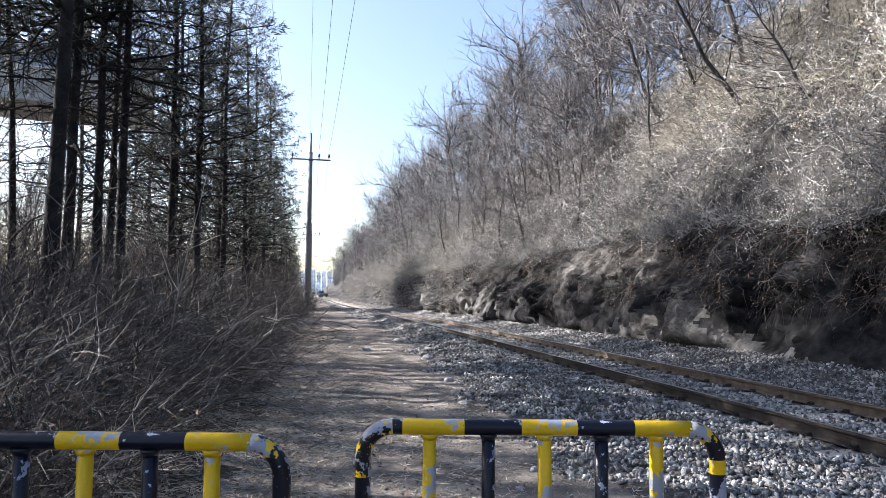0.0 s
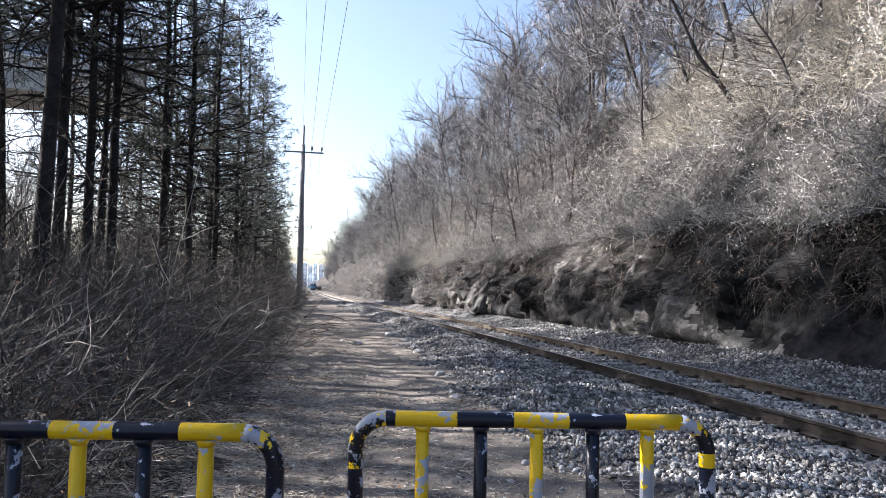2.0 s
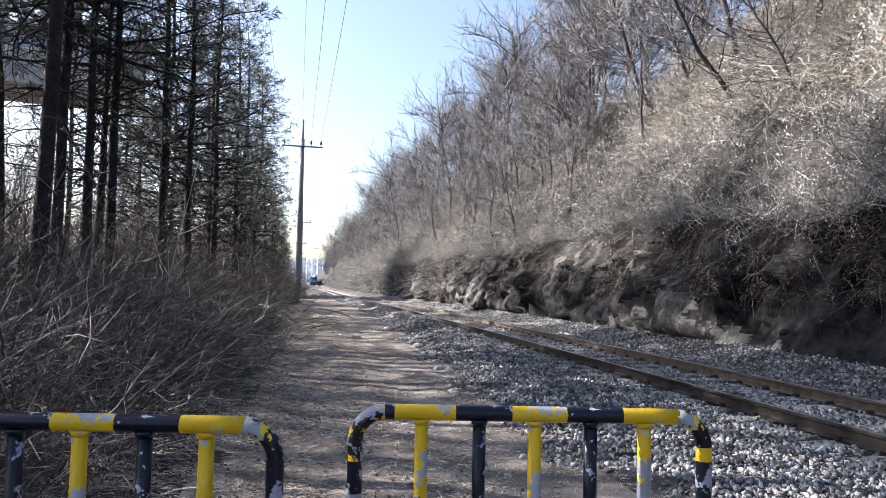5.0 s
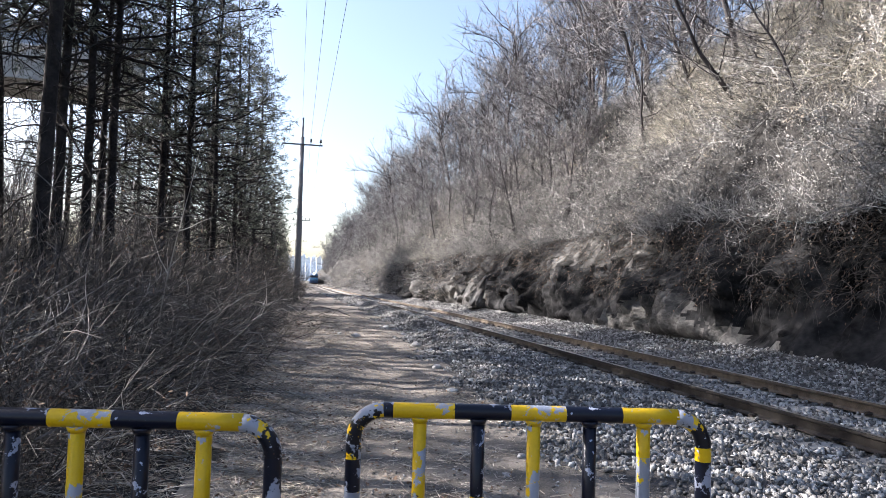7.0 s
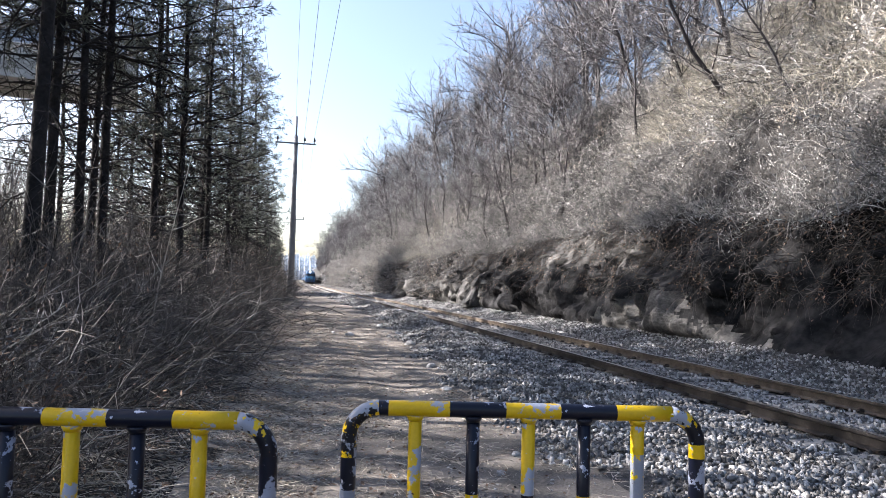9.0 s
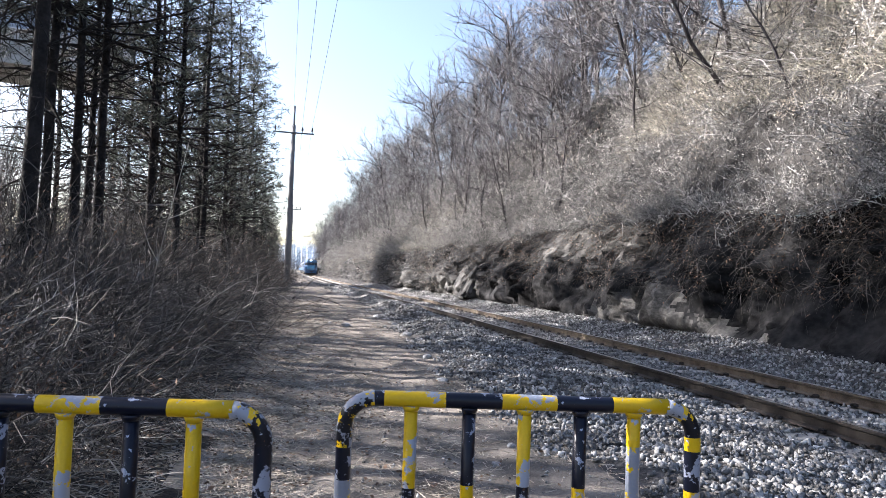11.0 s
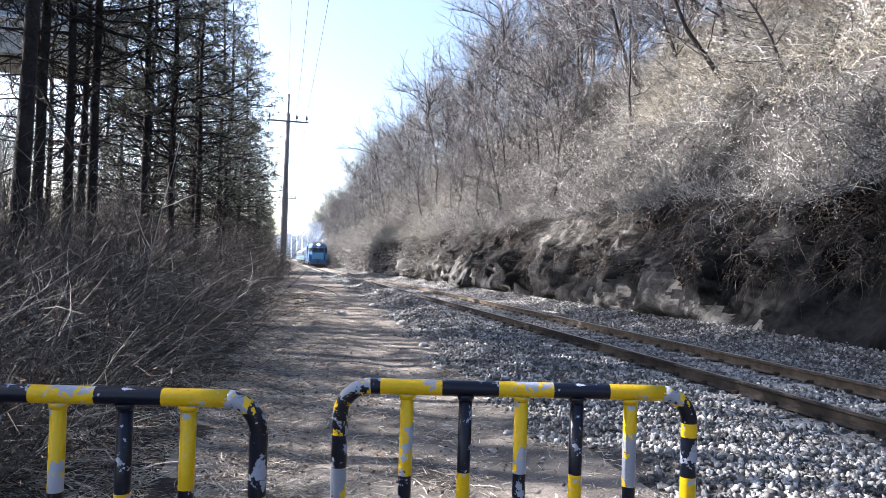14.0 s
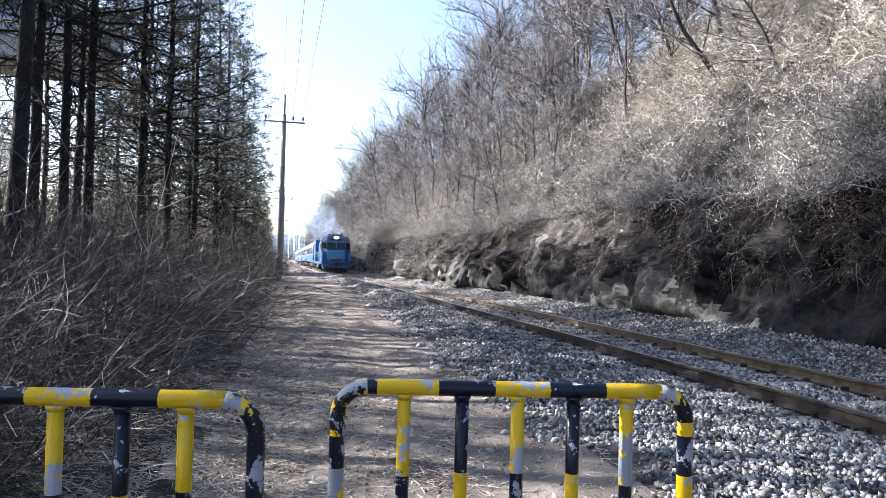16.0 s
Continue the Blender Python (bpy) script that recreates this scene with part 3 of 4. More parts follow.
# ---- utility poles and wires ----
def utility_pole(height=9.4):
    root = tagged(new("utility_pole"), "tall slim concrete utility pole with a steel crossarm", "utility pole", "utility poles")
    part("shaft", tube([(0, 0, -0.3), (0, 0, height * 0.3), (0, 0, height * 0.65), (0, 0, height)], [0.175, 0.155, 0.13, 0.105], 16), M["polemat"], root)
    part("top_bracket", tube([(0, 0, height - 0.5), (0, 0, height + 1.1)], 0.05, 8), M["steel"], root)
    part("crossarm", box(0, -0.13, height - 0.45, 2.25, 0.075, 0.075, 0.006), M["steel"], root)
    part("clamp", tube([(0, 0, height - 0.5), (0, 0, height - 0.4)], 0.125, 14), M["steel"], root)
    for x in (-1.0, 0.48, 1.02):
        bm = tube([(x, -0.13, height - 0.42), (x, -0.13, height - 0.30)], 0.018, 8)
        add_tube(bm, [(x, -0.13, height - 0.30 + k * 0.03) for k in range(8)], [0.045, 0.07, 0.05, 0.065, 0.045, 0.055, 0.04, 0.02], 10)
        part("insulator", bm, M["porcelain"], root)
    for k in range(10):
        z = 2.2 + k * 0.45
        sgn = -1 if k % 2 else 1
        part("step_bolt", tube([(0.13 * sgn, 0, z), (0.27 * sgn, 0, z)], 0.009, 6), M["steel"], root)
    return root


pole = utility_pole()
pole.matrix_basis = pose(-0.48, 39.6, 0.15, 0, 0.25, 0)
POLES = [(0.1, -10.4, 0.0), (-0.48, 39.6, 0.15), (-0.75, 89.6, 0.1), (-1.1, 139.6, 0.1), (-1.6, 189.6, 0.1)]
for px_, py_, pz_ in POLES[:1] + POLES[2:]:
    copy_thing(pole, pose(px_, py_, pz_, 0, 0.2, 0))


def wires():
    for dx, dz in ((-1.0, 9.18), (0.0, 10.45), (0.48, 9.18), (1.02, 9.18)):
        bm = bmesh.new()
        for (x0, y0, z0), (x1, y1, z1) in zip(POLES, POLES[1:]):
            pts = []
            for k in range(25):
                u = k / 24
                pts.append((x0 + (x1 - x0) * u + dx, y0 + (y1 - y0) * u - 0.13, z0 + (z1 - z0) * u + dz - 2.0 * u * (1 - u)))
            add_tube(bm, pts, 0.005 if dz > 10 else 0.0065, 5)
        tagged(part("overhead_wire", bm, M["wire"]), "thin grey overhead wire strung between the poles", "wire", "overhead wires")


wires()


# ---- plants ----
def plant(name, label, category, group, parts):
    root = tagged(new(name), label, category, group)
    for pname, me, material in parts:
        ob = link(pname, me, material, root)
        if pname in ("stem_clump", "twig_spray", "foliage", "cane"):
            tagged(ob, kind="stuff")
    return root


def bush_mesh(seed, stems, height, spread, r=0.006, arch=0.16, twigs=4, fine=4):
    """A tangle of arching stems that rise from a few roots, with side twigs."""
    rng = np.random.default_rng(seed)
    base = np.stack([rng.normal(0, spread * 0.32, stems), rng.normal(0, spread * 0.32, stems), np.full(stems, -0.05)], 1)
    way = rand_dirs(rng, stems, 0.3, 1.0)
    length = height * rng.uniform(0.5, 1.25, stems)
    a = strands(rng, base, way, length, r * rng.uniform(0.6, 1.6, stems), 0.27, 4, arch)
    n = stems * twigs
    p, d = on_lines(rng, a[2], n, 0.2, 1.0)
    b = ribbons(rng, p, d + rng.normal(0, 0.6, (n, 3)), height * rng.uniform(0.12, 0.45, n), r * 1.5 * rng.uniform(0.6, 1.3, n), 0.22, 3, 0.05)
    n = stems * fine
    p, d = on_lines(rng, b[2], n, 0.3, 1.0)
    c = ribbons(rng, p, d + rng.normal(0, 0.7, (n, 3)), height * rng.uniform(0.05, 0.18, n), r * np.ones(n), 0.2, 1)
    m = max(stems // 4, 6)
    base = np.stack([rng.normal(0, spread * 0.35, m), rng.normal(0, spread * 0.35, m), np.full(m, -0.05)], 1)
    cane = strands(rng, base, rand_dirs(rng, m, 0.25, 0.9), height * rng.uniform(0.6, 1.15, m), r * rng.uniform(1.3, 1.9, m), 0.2, 5, arch * 1.2)
    p, d = on_lines(rng, cane[2], m * 4, 0.3, 1.0)
    side = strands(rng, p, d + rng.normal(0, 0.5, (m * 4, 3)), height * rng.uniform(0.12, 0.4, m * 4), r * rng.uniform(0.6, 1.0, m * 4), 0.2, 3, 0.05)
    return mesh_from("stem_clump", *a[:2]), mesh_from("twig_spray", *joined(b[:2], c[:2])), mesh_from("cane", *joined(cane[:2], side[:2])), b[2]


def leaf_mesh(seed, line, count, lo, hi, droop=0.3):
    rng = np.random.default_rng(seed)
    p, d = on_lines(rng, line, count, 0.3, 1.0)
    return mesh_from("foliage", *blades(rng, p, d + rng.normal(0, 0.7, (count, 3)) - np.array([0, 0, droop]), rng.uniform(lo, hi, count), rng.uniform(lo * 0.35, hi * 0.45, count)))


def put(kinds, used, k, m):
    """Sets the first of a kind, or a copy of it, at m."""
    if k not in used:
        used.add(k)
        kinds[k].matrix_basis = m
    else:
        copy_thing(kinds[k], m).matrix_basis = m


BUSHES = []
for k in range(4):
    st, tw, ca, ln = bush_mesh(100 + k, 105, 2.2, 1.9, 0.0064, 0.2, 5, 4)
    parts_ = [("stem_clump", st, M["twig"]), ("twig_spray", tw, M["twig"]), ("cane", ca, M["cane"])]
    if k == 2:
        parts_.append(("foliage", leaf_mesh(40 + k, ln, 260, 0.06, 0.13), M["darkleaf"]))
    if k == 3:
        parts_.append(("foliage", leaf_mesh(40 + k, ln, 700, 0.04, 0.08), M["deadleaf"]))
    BUSHES.append(plant("bush", ["bare grey-brown bush with arching tangled stems", "bare twiggy bush leaning over the path's edge", "bare bush with a few withered dark leaves", "dry bush with withered reddish-brown leaves"][k], "bush", "bushes beside the path", parts_))


def scatter_bushes():
    rng = random.Random(5)
    spots = []
    y = 4.3
    while y < 130:
        x = -1.7
        deep = -8.5 if y < 18 else -9.5 if y < 45 else -7.0
        while x > deep:
            spots.append((x + rng.uniform(-0.35, 0.35) - (0.3 if y < 9 else 0.0), y + rng.uniform(-0.5, 0.5)))
            x -= 1.3 if y < 20 else 1.9 if y < 50 else 2.2
        y += 1.2 if y < 20 else 2.0 if y < 45 else 4.2
    used = set()
    for x, y in spots:
        if x < -0.42 * y - 2.6:
            continue
        k = rng.choice([0, 0, 1, 1, 2, 3]) if y < 40 else rng.choice([0, 1, 3, 3])
        s = rng.uniform(0.62, 0.95) * (0.72 if x > -2.2 else 1.12) * (1.0 + 0.42 * smooth(2.6, 4.6, -x) * smooth(6.5, 10.5, y))
        s *= (1.0 + 0.35 * smooth(20, 60, y)) * (1.0 + 0.3 * smooth(5.5, 8.0, -x) * smooth(18, 26, y))
        put(BUSHES, used, k, pose(x, y, ground_z(x, y), 0, 0, rng.uniform(0, 360)) @ Matrix.Diagonal((s, s, s * rng.uniform(0.85, 1.1), 1)))


scatter_bushes()


def pine(seed, height, low, reach, full=1.0):
    """A tall pine: a straight trunk, dead snags below, limbs with bunches of needles above."""
    rng = np.random.default_rng(seed)
    lean = rng.normal(0, 0.012, 2)
    zs = np.linspace(-0.2, height, 10)
    wob = np.cumsum(rng.normal(0, 0.07, (10, 2)), 0)
    line = np.stack([lean[0] * zs + wob[:, 0] * zs / height, lean[1] * zs + wob[:, 1] * zs / height, zs], 1)
    rad = [0.135 * (1 - 0.82 * z / height) + (0.05 if z < 0.3 else 0) for z in zs]
    bm = tube([tuple(p) for p in line], rad, 10)
    trunk = bpy.data.meshes.new("trunk")
    bm.to_mesh(trunk)
    bm.free()
    at = lambda z: np.stack([np.interp(z, zs, line[:, i]) for i in range(3)], 1)
    n = 34
    z = rng.uniform(2.2, low + 2.5, n)
    dead = strands(rng, at(z), rand_dirs(rng, n, -0.35, 0.65), rng.uniform(0.5, 2.6, n), rng.uniform(0.014, 0.036, n), 0.27, 5, 0.0)
    p, d = on_lines(rng, dead[2], 200, 0.3, 1.0)
    dead2 = ribbons(rng, p, d + rng.normal(0, 0.6, (200, 3)), rng.uniform(0.2, 1.0, 200), rng.uniform(0.012, 0.026, 200), 0.3, 3, 0.03)
    n = int(80 * full)
    z = low + (height - low) * rng.uniform(0, 1, n) ** 0.9
    u = (z - low) / (height - low)
    ln = reach * (1.05 - 0.7 * u) * rng.uniform(0.45, 1.2, n)
    limbs = strands(rng, at(z), rand_dirs(rng, n, -0.12, 0.5), ln, 0.018 + 0.026 * (1 - u), 0.24, 4, 0.0)
    m = n * 6
    p, d = on_lines(rng, limbs[2], m, 0.35, 1.0)
    sub = ribbons(rng, p, d * 0.8 + rng.normal(0, 0.6, (m, 3)) + np.array([0, 0, 0.12]), rng.uniform(0.25, 0.9, m), rng.uniform(0.012, 0.024, m), 0.25, 2)
    wood = mesh_from("branchwork", *joined(dead[:2], dead2[:2], limbs[:2], sub[:2]))
    # needles stand in brushes round the ends of the shoots
    t = int(m * 1.15)
    p, d = on_lines(rng, sub[2], t, 0.45, 1.0)
    k = 11
    bp = np.repeat(p, k, 0) + rng.normal(0, 0.05, (t * k, 3))
    bd = np.repeat(d, k, 0) * 0.6 + rand_dirs(rng, t * k) * 0.9
    need = mesh_from("crown", *blades(rng, bp, bd, rng.uniform(0.13, 0.26, t * k), rng.uniform(0.016, 0.034, t * k)))
    return plant("pine_tree", "tall pine with dark trunk, dead lower branches and green crown", "tree", "pine trees beside the path", [("trunk", trunk, M["bark"]), ("branchwork", wood, M["bark"]), ("crown", need, M["needles"])])


# the fifth kind has a dense crown above the view, added to cast shade
PINES = [pine(201, 15.5, 4.2, 2.8), pine(202, 16.5, 4.8, 2.8, 1.25), pine(203, 14.5, 4.0, 2.9, 1.25), pine(204, 14.5, 2.2, 3.0, 1.45), pine(205, 17.0, 9.5, 3.6, 1.6), pine(206, 16.0, 6.6, 3.2, 1.15)]
PINE_SPOTS = [(-4.4, 12.5, 5, 1.08), (-5.6, 17.0, 5, 1.0), (-5.0, 17.3, 5, 0.95), (-4.75, 18.2, 5, 1.0), (-6.0, 21.5, 5, 0.9), (-4.5, 23.0, 1, 1.0), (-3.75, 23.4, 2, 1.0), (-8.4, 14.6, 4, 0.95),
              (-8.6, 19.2, 5, 0.9), (-5.2, 27.0, 3, 1.0), (-3.6, 28.0, 2, 1.0), (-7.0, 25.5, 1, 0.95), (-4.3, 31.5, 3, 1.0), (-3.4, 35.0, 3, 1.02), (-6.2, 33.5, 3, 0.95), (-10.4, 22.6, 5, 0.95),
              (-3.7, 39.5, 3, 1.02), (-5.6, 41.5, 3, 1.0), (-3.3, 44.0, 2, 0.98), (-4.2, 49.0, 3, 0.98), (-3.2, 53.5, 3, 0.85), (-5.2, 56.0, 3, 0.9), (-3.5, 60.0, 3, 0.85), (-3.3, 66.0, 3, 0.75),
              (-4.8, 70.0, 3, 0.8), (-3.4, 76.0, 3, 0.75), (-3.6, 85.0, 3, 0.7), (-4.0, 95.0, 3, 0.7), (-3.8, 108.0, 3, 0.65), (-4.2, 122.0, 3, 0.7), (-4.6, 138.0, 3, 0.7), (-5.0, 156.0, 3, 0.75), (-5.4, 178.0, 3, 0.75), (-6.0, 205.0, 3, 0.85), (-6.5, 240.0, 3, 0.9),
              (-9.5, 30.0, 2, 0.95), (-8.3, 37.0, 3, 0.95), (-10.5, 42.0, 2, 1.0), (-4.4, 7.4, 4, 0.95), (-4.9, 2.6, 4, 0.95), (-7.2, 9.6, 4, 0.95), (-9.2, 15.5, 4, 1.0), (-10.5, 20.0, 4, 1.0), (-8.6, 12.2, 4, 1.0), (-9.6, 24.5, 4, 1.0), (-9.0, 18.2, 4, 0.97), (-11.5, 16.5, 4, 1.0), (-8.8, 27.5, 4, 0.95),
              # unseen pines, added left of the view to shade bushes, ballast and cliff
              (-12.0, 9.0, 0, 1.0), (-13.5, 13.0, 1, 1.0), (-15.5, 10.0, 0, 1.0), (-12.5, 5.0, 2, 1.0), (-17.5, 14.0, 1, 1.0), (-16.0, 6.5, 2, 1.0), (-20.0, 11.0, 0, 1.0), (-19.0, 17.5, 2, 1.0), (-9.5, 3.0, 0, 1.0), (-14.0, 2.0, 1, 1.0),
              (-9.2, 13.6, 5, 0.9), (-9.9, 17.0, 5, 0.95), (-10.2, 14.0, 5, 1.0), (-12.0, 18.6, 5, 1.0), (-7.8, 17.6, 4, 0.86), (-8.7, 20.4, 4, 0.86)]


def place_pines():
    rng = random.Random(8)
    used = set()
    for x, y, k, s in PINE_SPOTS:
        put(PINES, used, k, pose(x, y, ground_z(x, y), rng.uniform(-1.2, 1.2), rng.uniform(-1.2, 1.2), rng.uniform(0, 360)) @ Matrix.Scale(s, 4))


place_pines()


def bare_tree(seed, height, twigs):
    """A leafless broadleaf tree: forked limbs and a haze of twigs."""
    rng = np.random.default_rng(seed)
    zs = np.linspace(-0.3, height * 0.8, 7)
    wob = np.cumsum(rng.normal(0, 0.16, (7, 2)), 0)
    line = np.stack([wob[:, 0], wob[:, 1], zs], 1)
    bm = tube([tuple(p) for p in line], [0.0105 * height * (1 - 0.85 * i / 6) + 0.012 for i in range(7)], 6)
    trunk = bpy.data.meshes.new("trunk")
    bm.to_mesh(trunk)
    bm.free()
    n = 26
    z = height * rng.uniform(0.10, 0.78, n)
    p = np.stack([np.interp(z, zs, line[:, i]) for i in range(3)], 1)
    limbs = strands(rng, p, rand_dirs(rng, n, 0.3, 0.95), height * rng.uniform(0.16, 0.42, n), 0.0036 * height * rng.uniform(0.6, 1.2, n), 0.16, 4, -0.08)
    m = n * 8
    p, d = on_lines(rng, limbs[2], m, 0.2, 1.0)
    br = strands(rng, p, d + rng.normal(0, 0.5, (m, 3)) + np.array([0, 0, 0.15]), height * rng.uniform(0.07, 0.2, m), 0.0017 * height * rng.uniform(0.6, 1.2, m), 0.16, 2, -0.06)
    p, d = on_lines(rng, br[2], twigs, 0.15, 1.0)
    tw = ribbons(rng, p, d + rng.normal(0, 0.5, (twigs, 3)) + np.array([0, 0, 0.12]), height * rng.uniform(0.03, 0.10, twigs), 0.0024 * height * rng.uniform(0.6, 1.2, twigs), 0.2, 2, -0.04)
    wood = mesh_from("branchwork", *joined(limbs[:2], br[:2]))
    crown = mesh_from("crown", *tw[:2])
    return plant("bare_tree", "leafless grey-brown broadleaf tree with fine twigs", "tree", "bare trees", [("trunk", trunk, M["treebark"]), ("branchwork", wood, M["treebark"]), ("crown", crown, M["treetwig"])])


TREES = [bare_tree(301, 11.5, 1150), bare_tree(302, 12.5, 1200), bare_tree(303, 10.0, 1000), bare_tree(304, 8.5, 900)]


def place_trees():
    rng = random.Random(17)
    used = set()
    spots = []
    y = 10.0
    while y < 330:
        step = 2.4 if y < 50 else 3.2 if y < 70 else 4.4 if y < 140 else 9.0
        for e in ((CREST_X - 1.0, CREST_X + 1.2, CREST_X + 4.5) if y < 70 else (CREST_X - 2.0, CREST_X + 0.8, CREST_X + 4.0)):
            if y < 15 and e < CREST_X + 2:
                continue
            spots.append((e + rng.uniform(-1.0, 1.0), y + rng.uniform(-1.5, 1.5)))
        if y > 26:
            spots.append((CREST_X - rng.uniform(1.5, 3.4), y + rng.uniform(-1, 1)))
        y += step
    for e, y in spots:
        k = rng.randrange(4)
        s = rng.uniform(0.68, 1.02) * (0.55 if e < CREST_X - 1.4 else 1.0) * (1.0 + 0.12 * smooth(60, 140, y))
        put(TREES, used, k, pose(track_x(y) + e, y, hill_z(e, y) - 0.1, rng.uniform(-6, 6), rng.uniform(-9, 3), 0) @ pose(0, 0, 0, 0, 0, rng.uniform(0, 360)) @ Matrix.Scale(s, 4))
    # crooked trees that lean out of the near slope
    for x, y, s, lean in ((12.4, 18.4, 0.62, -38), (11.9, 15.2, 0.5, -30), (13.4, 25.4, 0.75, -22), (12.9, 21.6, 0.6, -26), (12.2, 29.5, 0.55, -20), (13.6, 13.6, 0.6, -20)):
        e = x - track_x(y)
        put(TREES, used, rng.randrange(4), pose(x, y, hill_z(e, y) - 0.1, rng.uniform(-14, 14), lean, 0) @ pose(0, 0, 0, 0, 0, rng.uniform(0, 360)) @ Matrix.Scale(s, 4))
    # young growth under the pines, added out of view to shade the bushes
    for k in range(46):
        x, y = rng.uniform(-15.5, -9.0), rng.uniform(1.5, 19.5)
        if x < -0.42 * y - 1.5:
            put(TREES, used, rng.randrange(4), pose(x, y, ground_z(x, y) - 0.1, rng.uniform(-8, 8), rng.uniform(-8, 8), rng.uniform(0, 360)) @ Matrix.Scale(rng.uniform(0.38, 0.58), 4))
    for x, y, s in ((-9.5, 26, 0.6), (-12, 30, 0.7), (-8.5, 33, 0.55), (-11, 37, 0.7), (-14, 35, 0.75), (-8.0, 43, 0.6), (-10, 48, 0.7), (-7.0, 52, 0.6), (-13, 54, 0.8), (-6.5, 60, 0.6), (-9, 66, 0.75), (-7, 74, 0.65), (-16, 42, 0.75), (-18, 50, 0.8), (-6.6, 29, 0.45), (-6.9, 38, 0.45), (-5.6, 46.5, 0.45), (-15, 27, 0.6), (-5.9, 24.5, 0.4), (-13, 21, 0.5), (-7, 84, 0.7), (-6.4, 98, 0.7)):
        put(TREES, used, rng.randrange(4), pose(x, y, ground_z(x, y) - 0.1, rng.uniform(-4, 4), rng.uniform(-4, 4), rng.uniform(0, 360)) @ Matrix.Scale(s, 4))


place_trees()

SHRUBS = []
for k in range(4):
    st, tw, ca, ln = bush_mesh(400 + k, 28, 1.5, 1.3, 0.011, 0.12, 5, 4)
    parts_ = [("stem_clump", st, M["hilltwig"]), ("twig_spray", tw, M["hilltwig"]), ("foliage", leaf_mesh(440 + k, ln, [420, 600, 200, 700][k], 0.05, 0.11), M["hillleaf"] if k != 1 else M["straw"])]
    SHRUBS.append(plant("shrub", ["dry tan shrub with shrivelled leaves on the slope", "dry brown shrub on the slope", "bare pale shrub clinging to the slope", "pale dry shrub full of withered leaves"][k], "shrub", "dry shrubs on the slope", parts_))


def place_shrubs():
    rng = random.Random(23)
    used = set()
    spots = []
    y = 6.5
    while y < 190:
        e = CLIFF_X + 0.7
        step = 1.5 if y < 40 else 2.3 if y < 70 else 4.2 if y < 110 else 7.0
        while e < CREST_X + (3.0 if y < 40 else 1.0):
            spots.append((e + rng.uniform(-0.5, 0.5), y + rng.uniform(-0.5, 0.5) * step))
            e += step * 0.95
        y += step
    for e, y in spots:
        k = rng.choice([0, 1, 2, 3, 0, 3])
        s = rng.uniform(0.6, 1.25) * (1.0 + 0.9 * smooth(30, 110, y))
        if e < CLIFF_X + 1.6:
            s *= 0.7
        put(SHRUBS, used, k, pose(track_x(y) + e, y, hill_z(e, y) - 0.05, rng.uniform(-12, 12), rng.uniform(-45, -10), 0) @ pose(0, 0, 0, 0, 0, rng.uniform(0, 360)) @ Matrix.Scale(s, 4))
    # growth on the rock face itself, farther along the track
    y = 42.0
    while y < 170:
        for u in (0.3, 0.68):
            x, yy, z = cliff_place(u, y + rng.uniform(-1.2, 1.2))
            put(SHRUBS, used, rng.choice([0, 1, 3]), pose(x + 0.25, yy, z - 0.1, rng.uniform(-12, 12), rng.uniform(-60, -30), 0) @ pose(0, 0, 0, 0, 0, rng.uniform(0, 360)) @ Matrix.Scale(rng.uniform(0.8, 1.2) * (1 + 0.5 * smooth(50, 130, y)), 4))
        y += 2.3 if y < 80 else 4.5


place_shrubs()


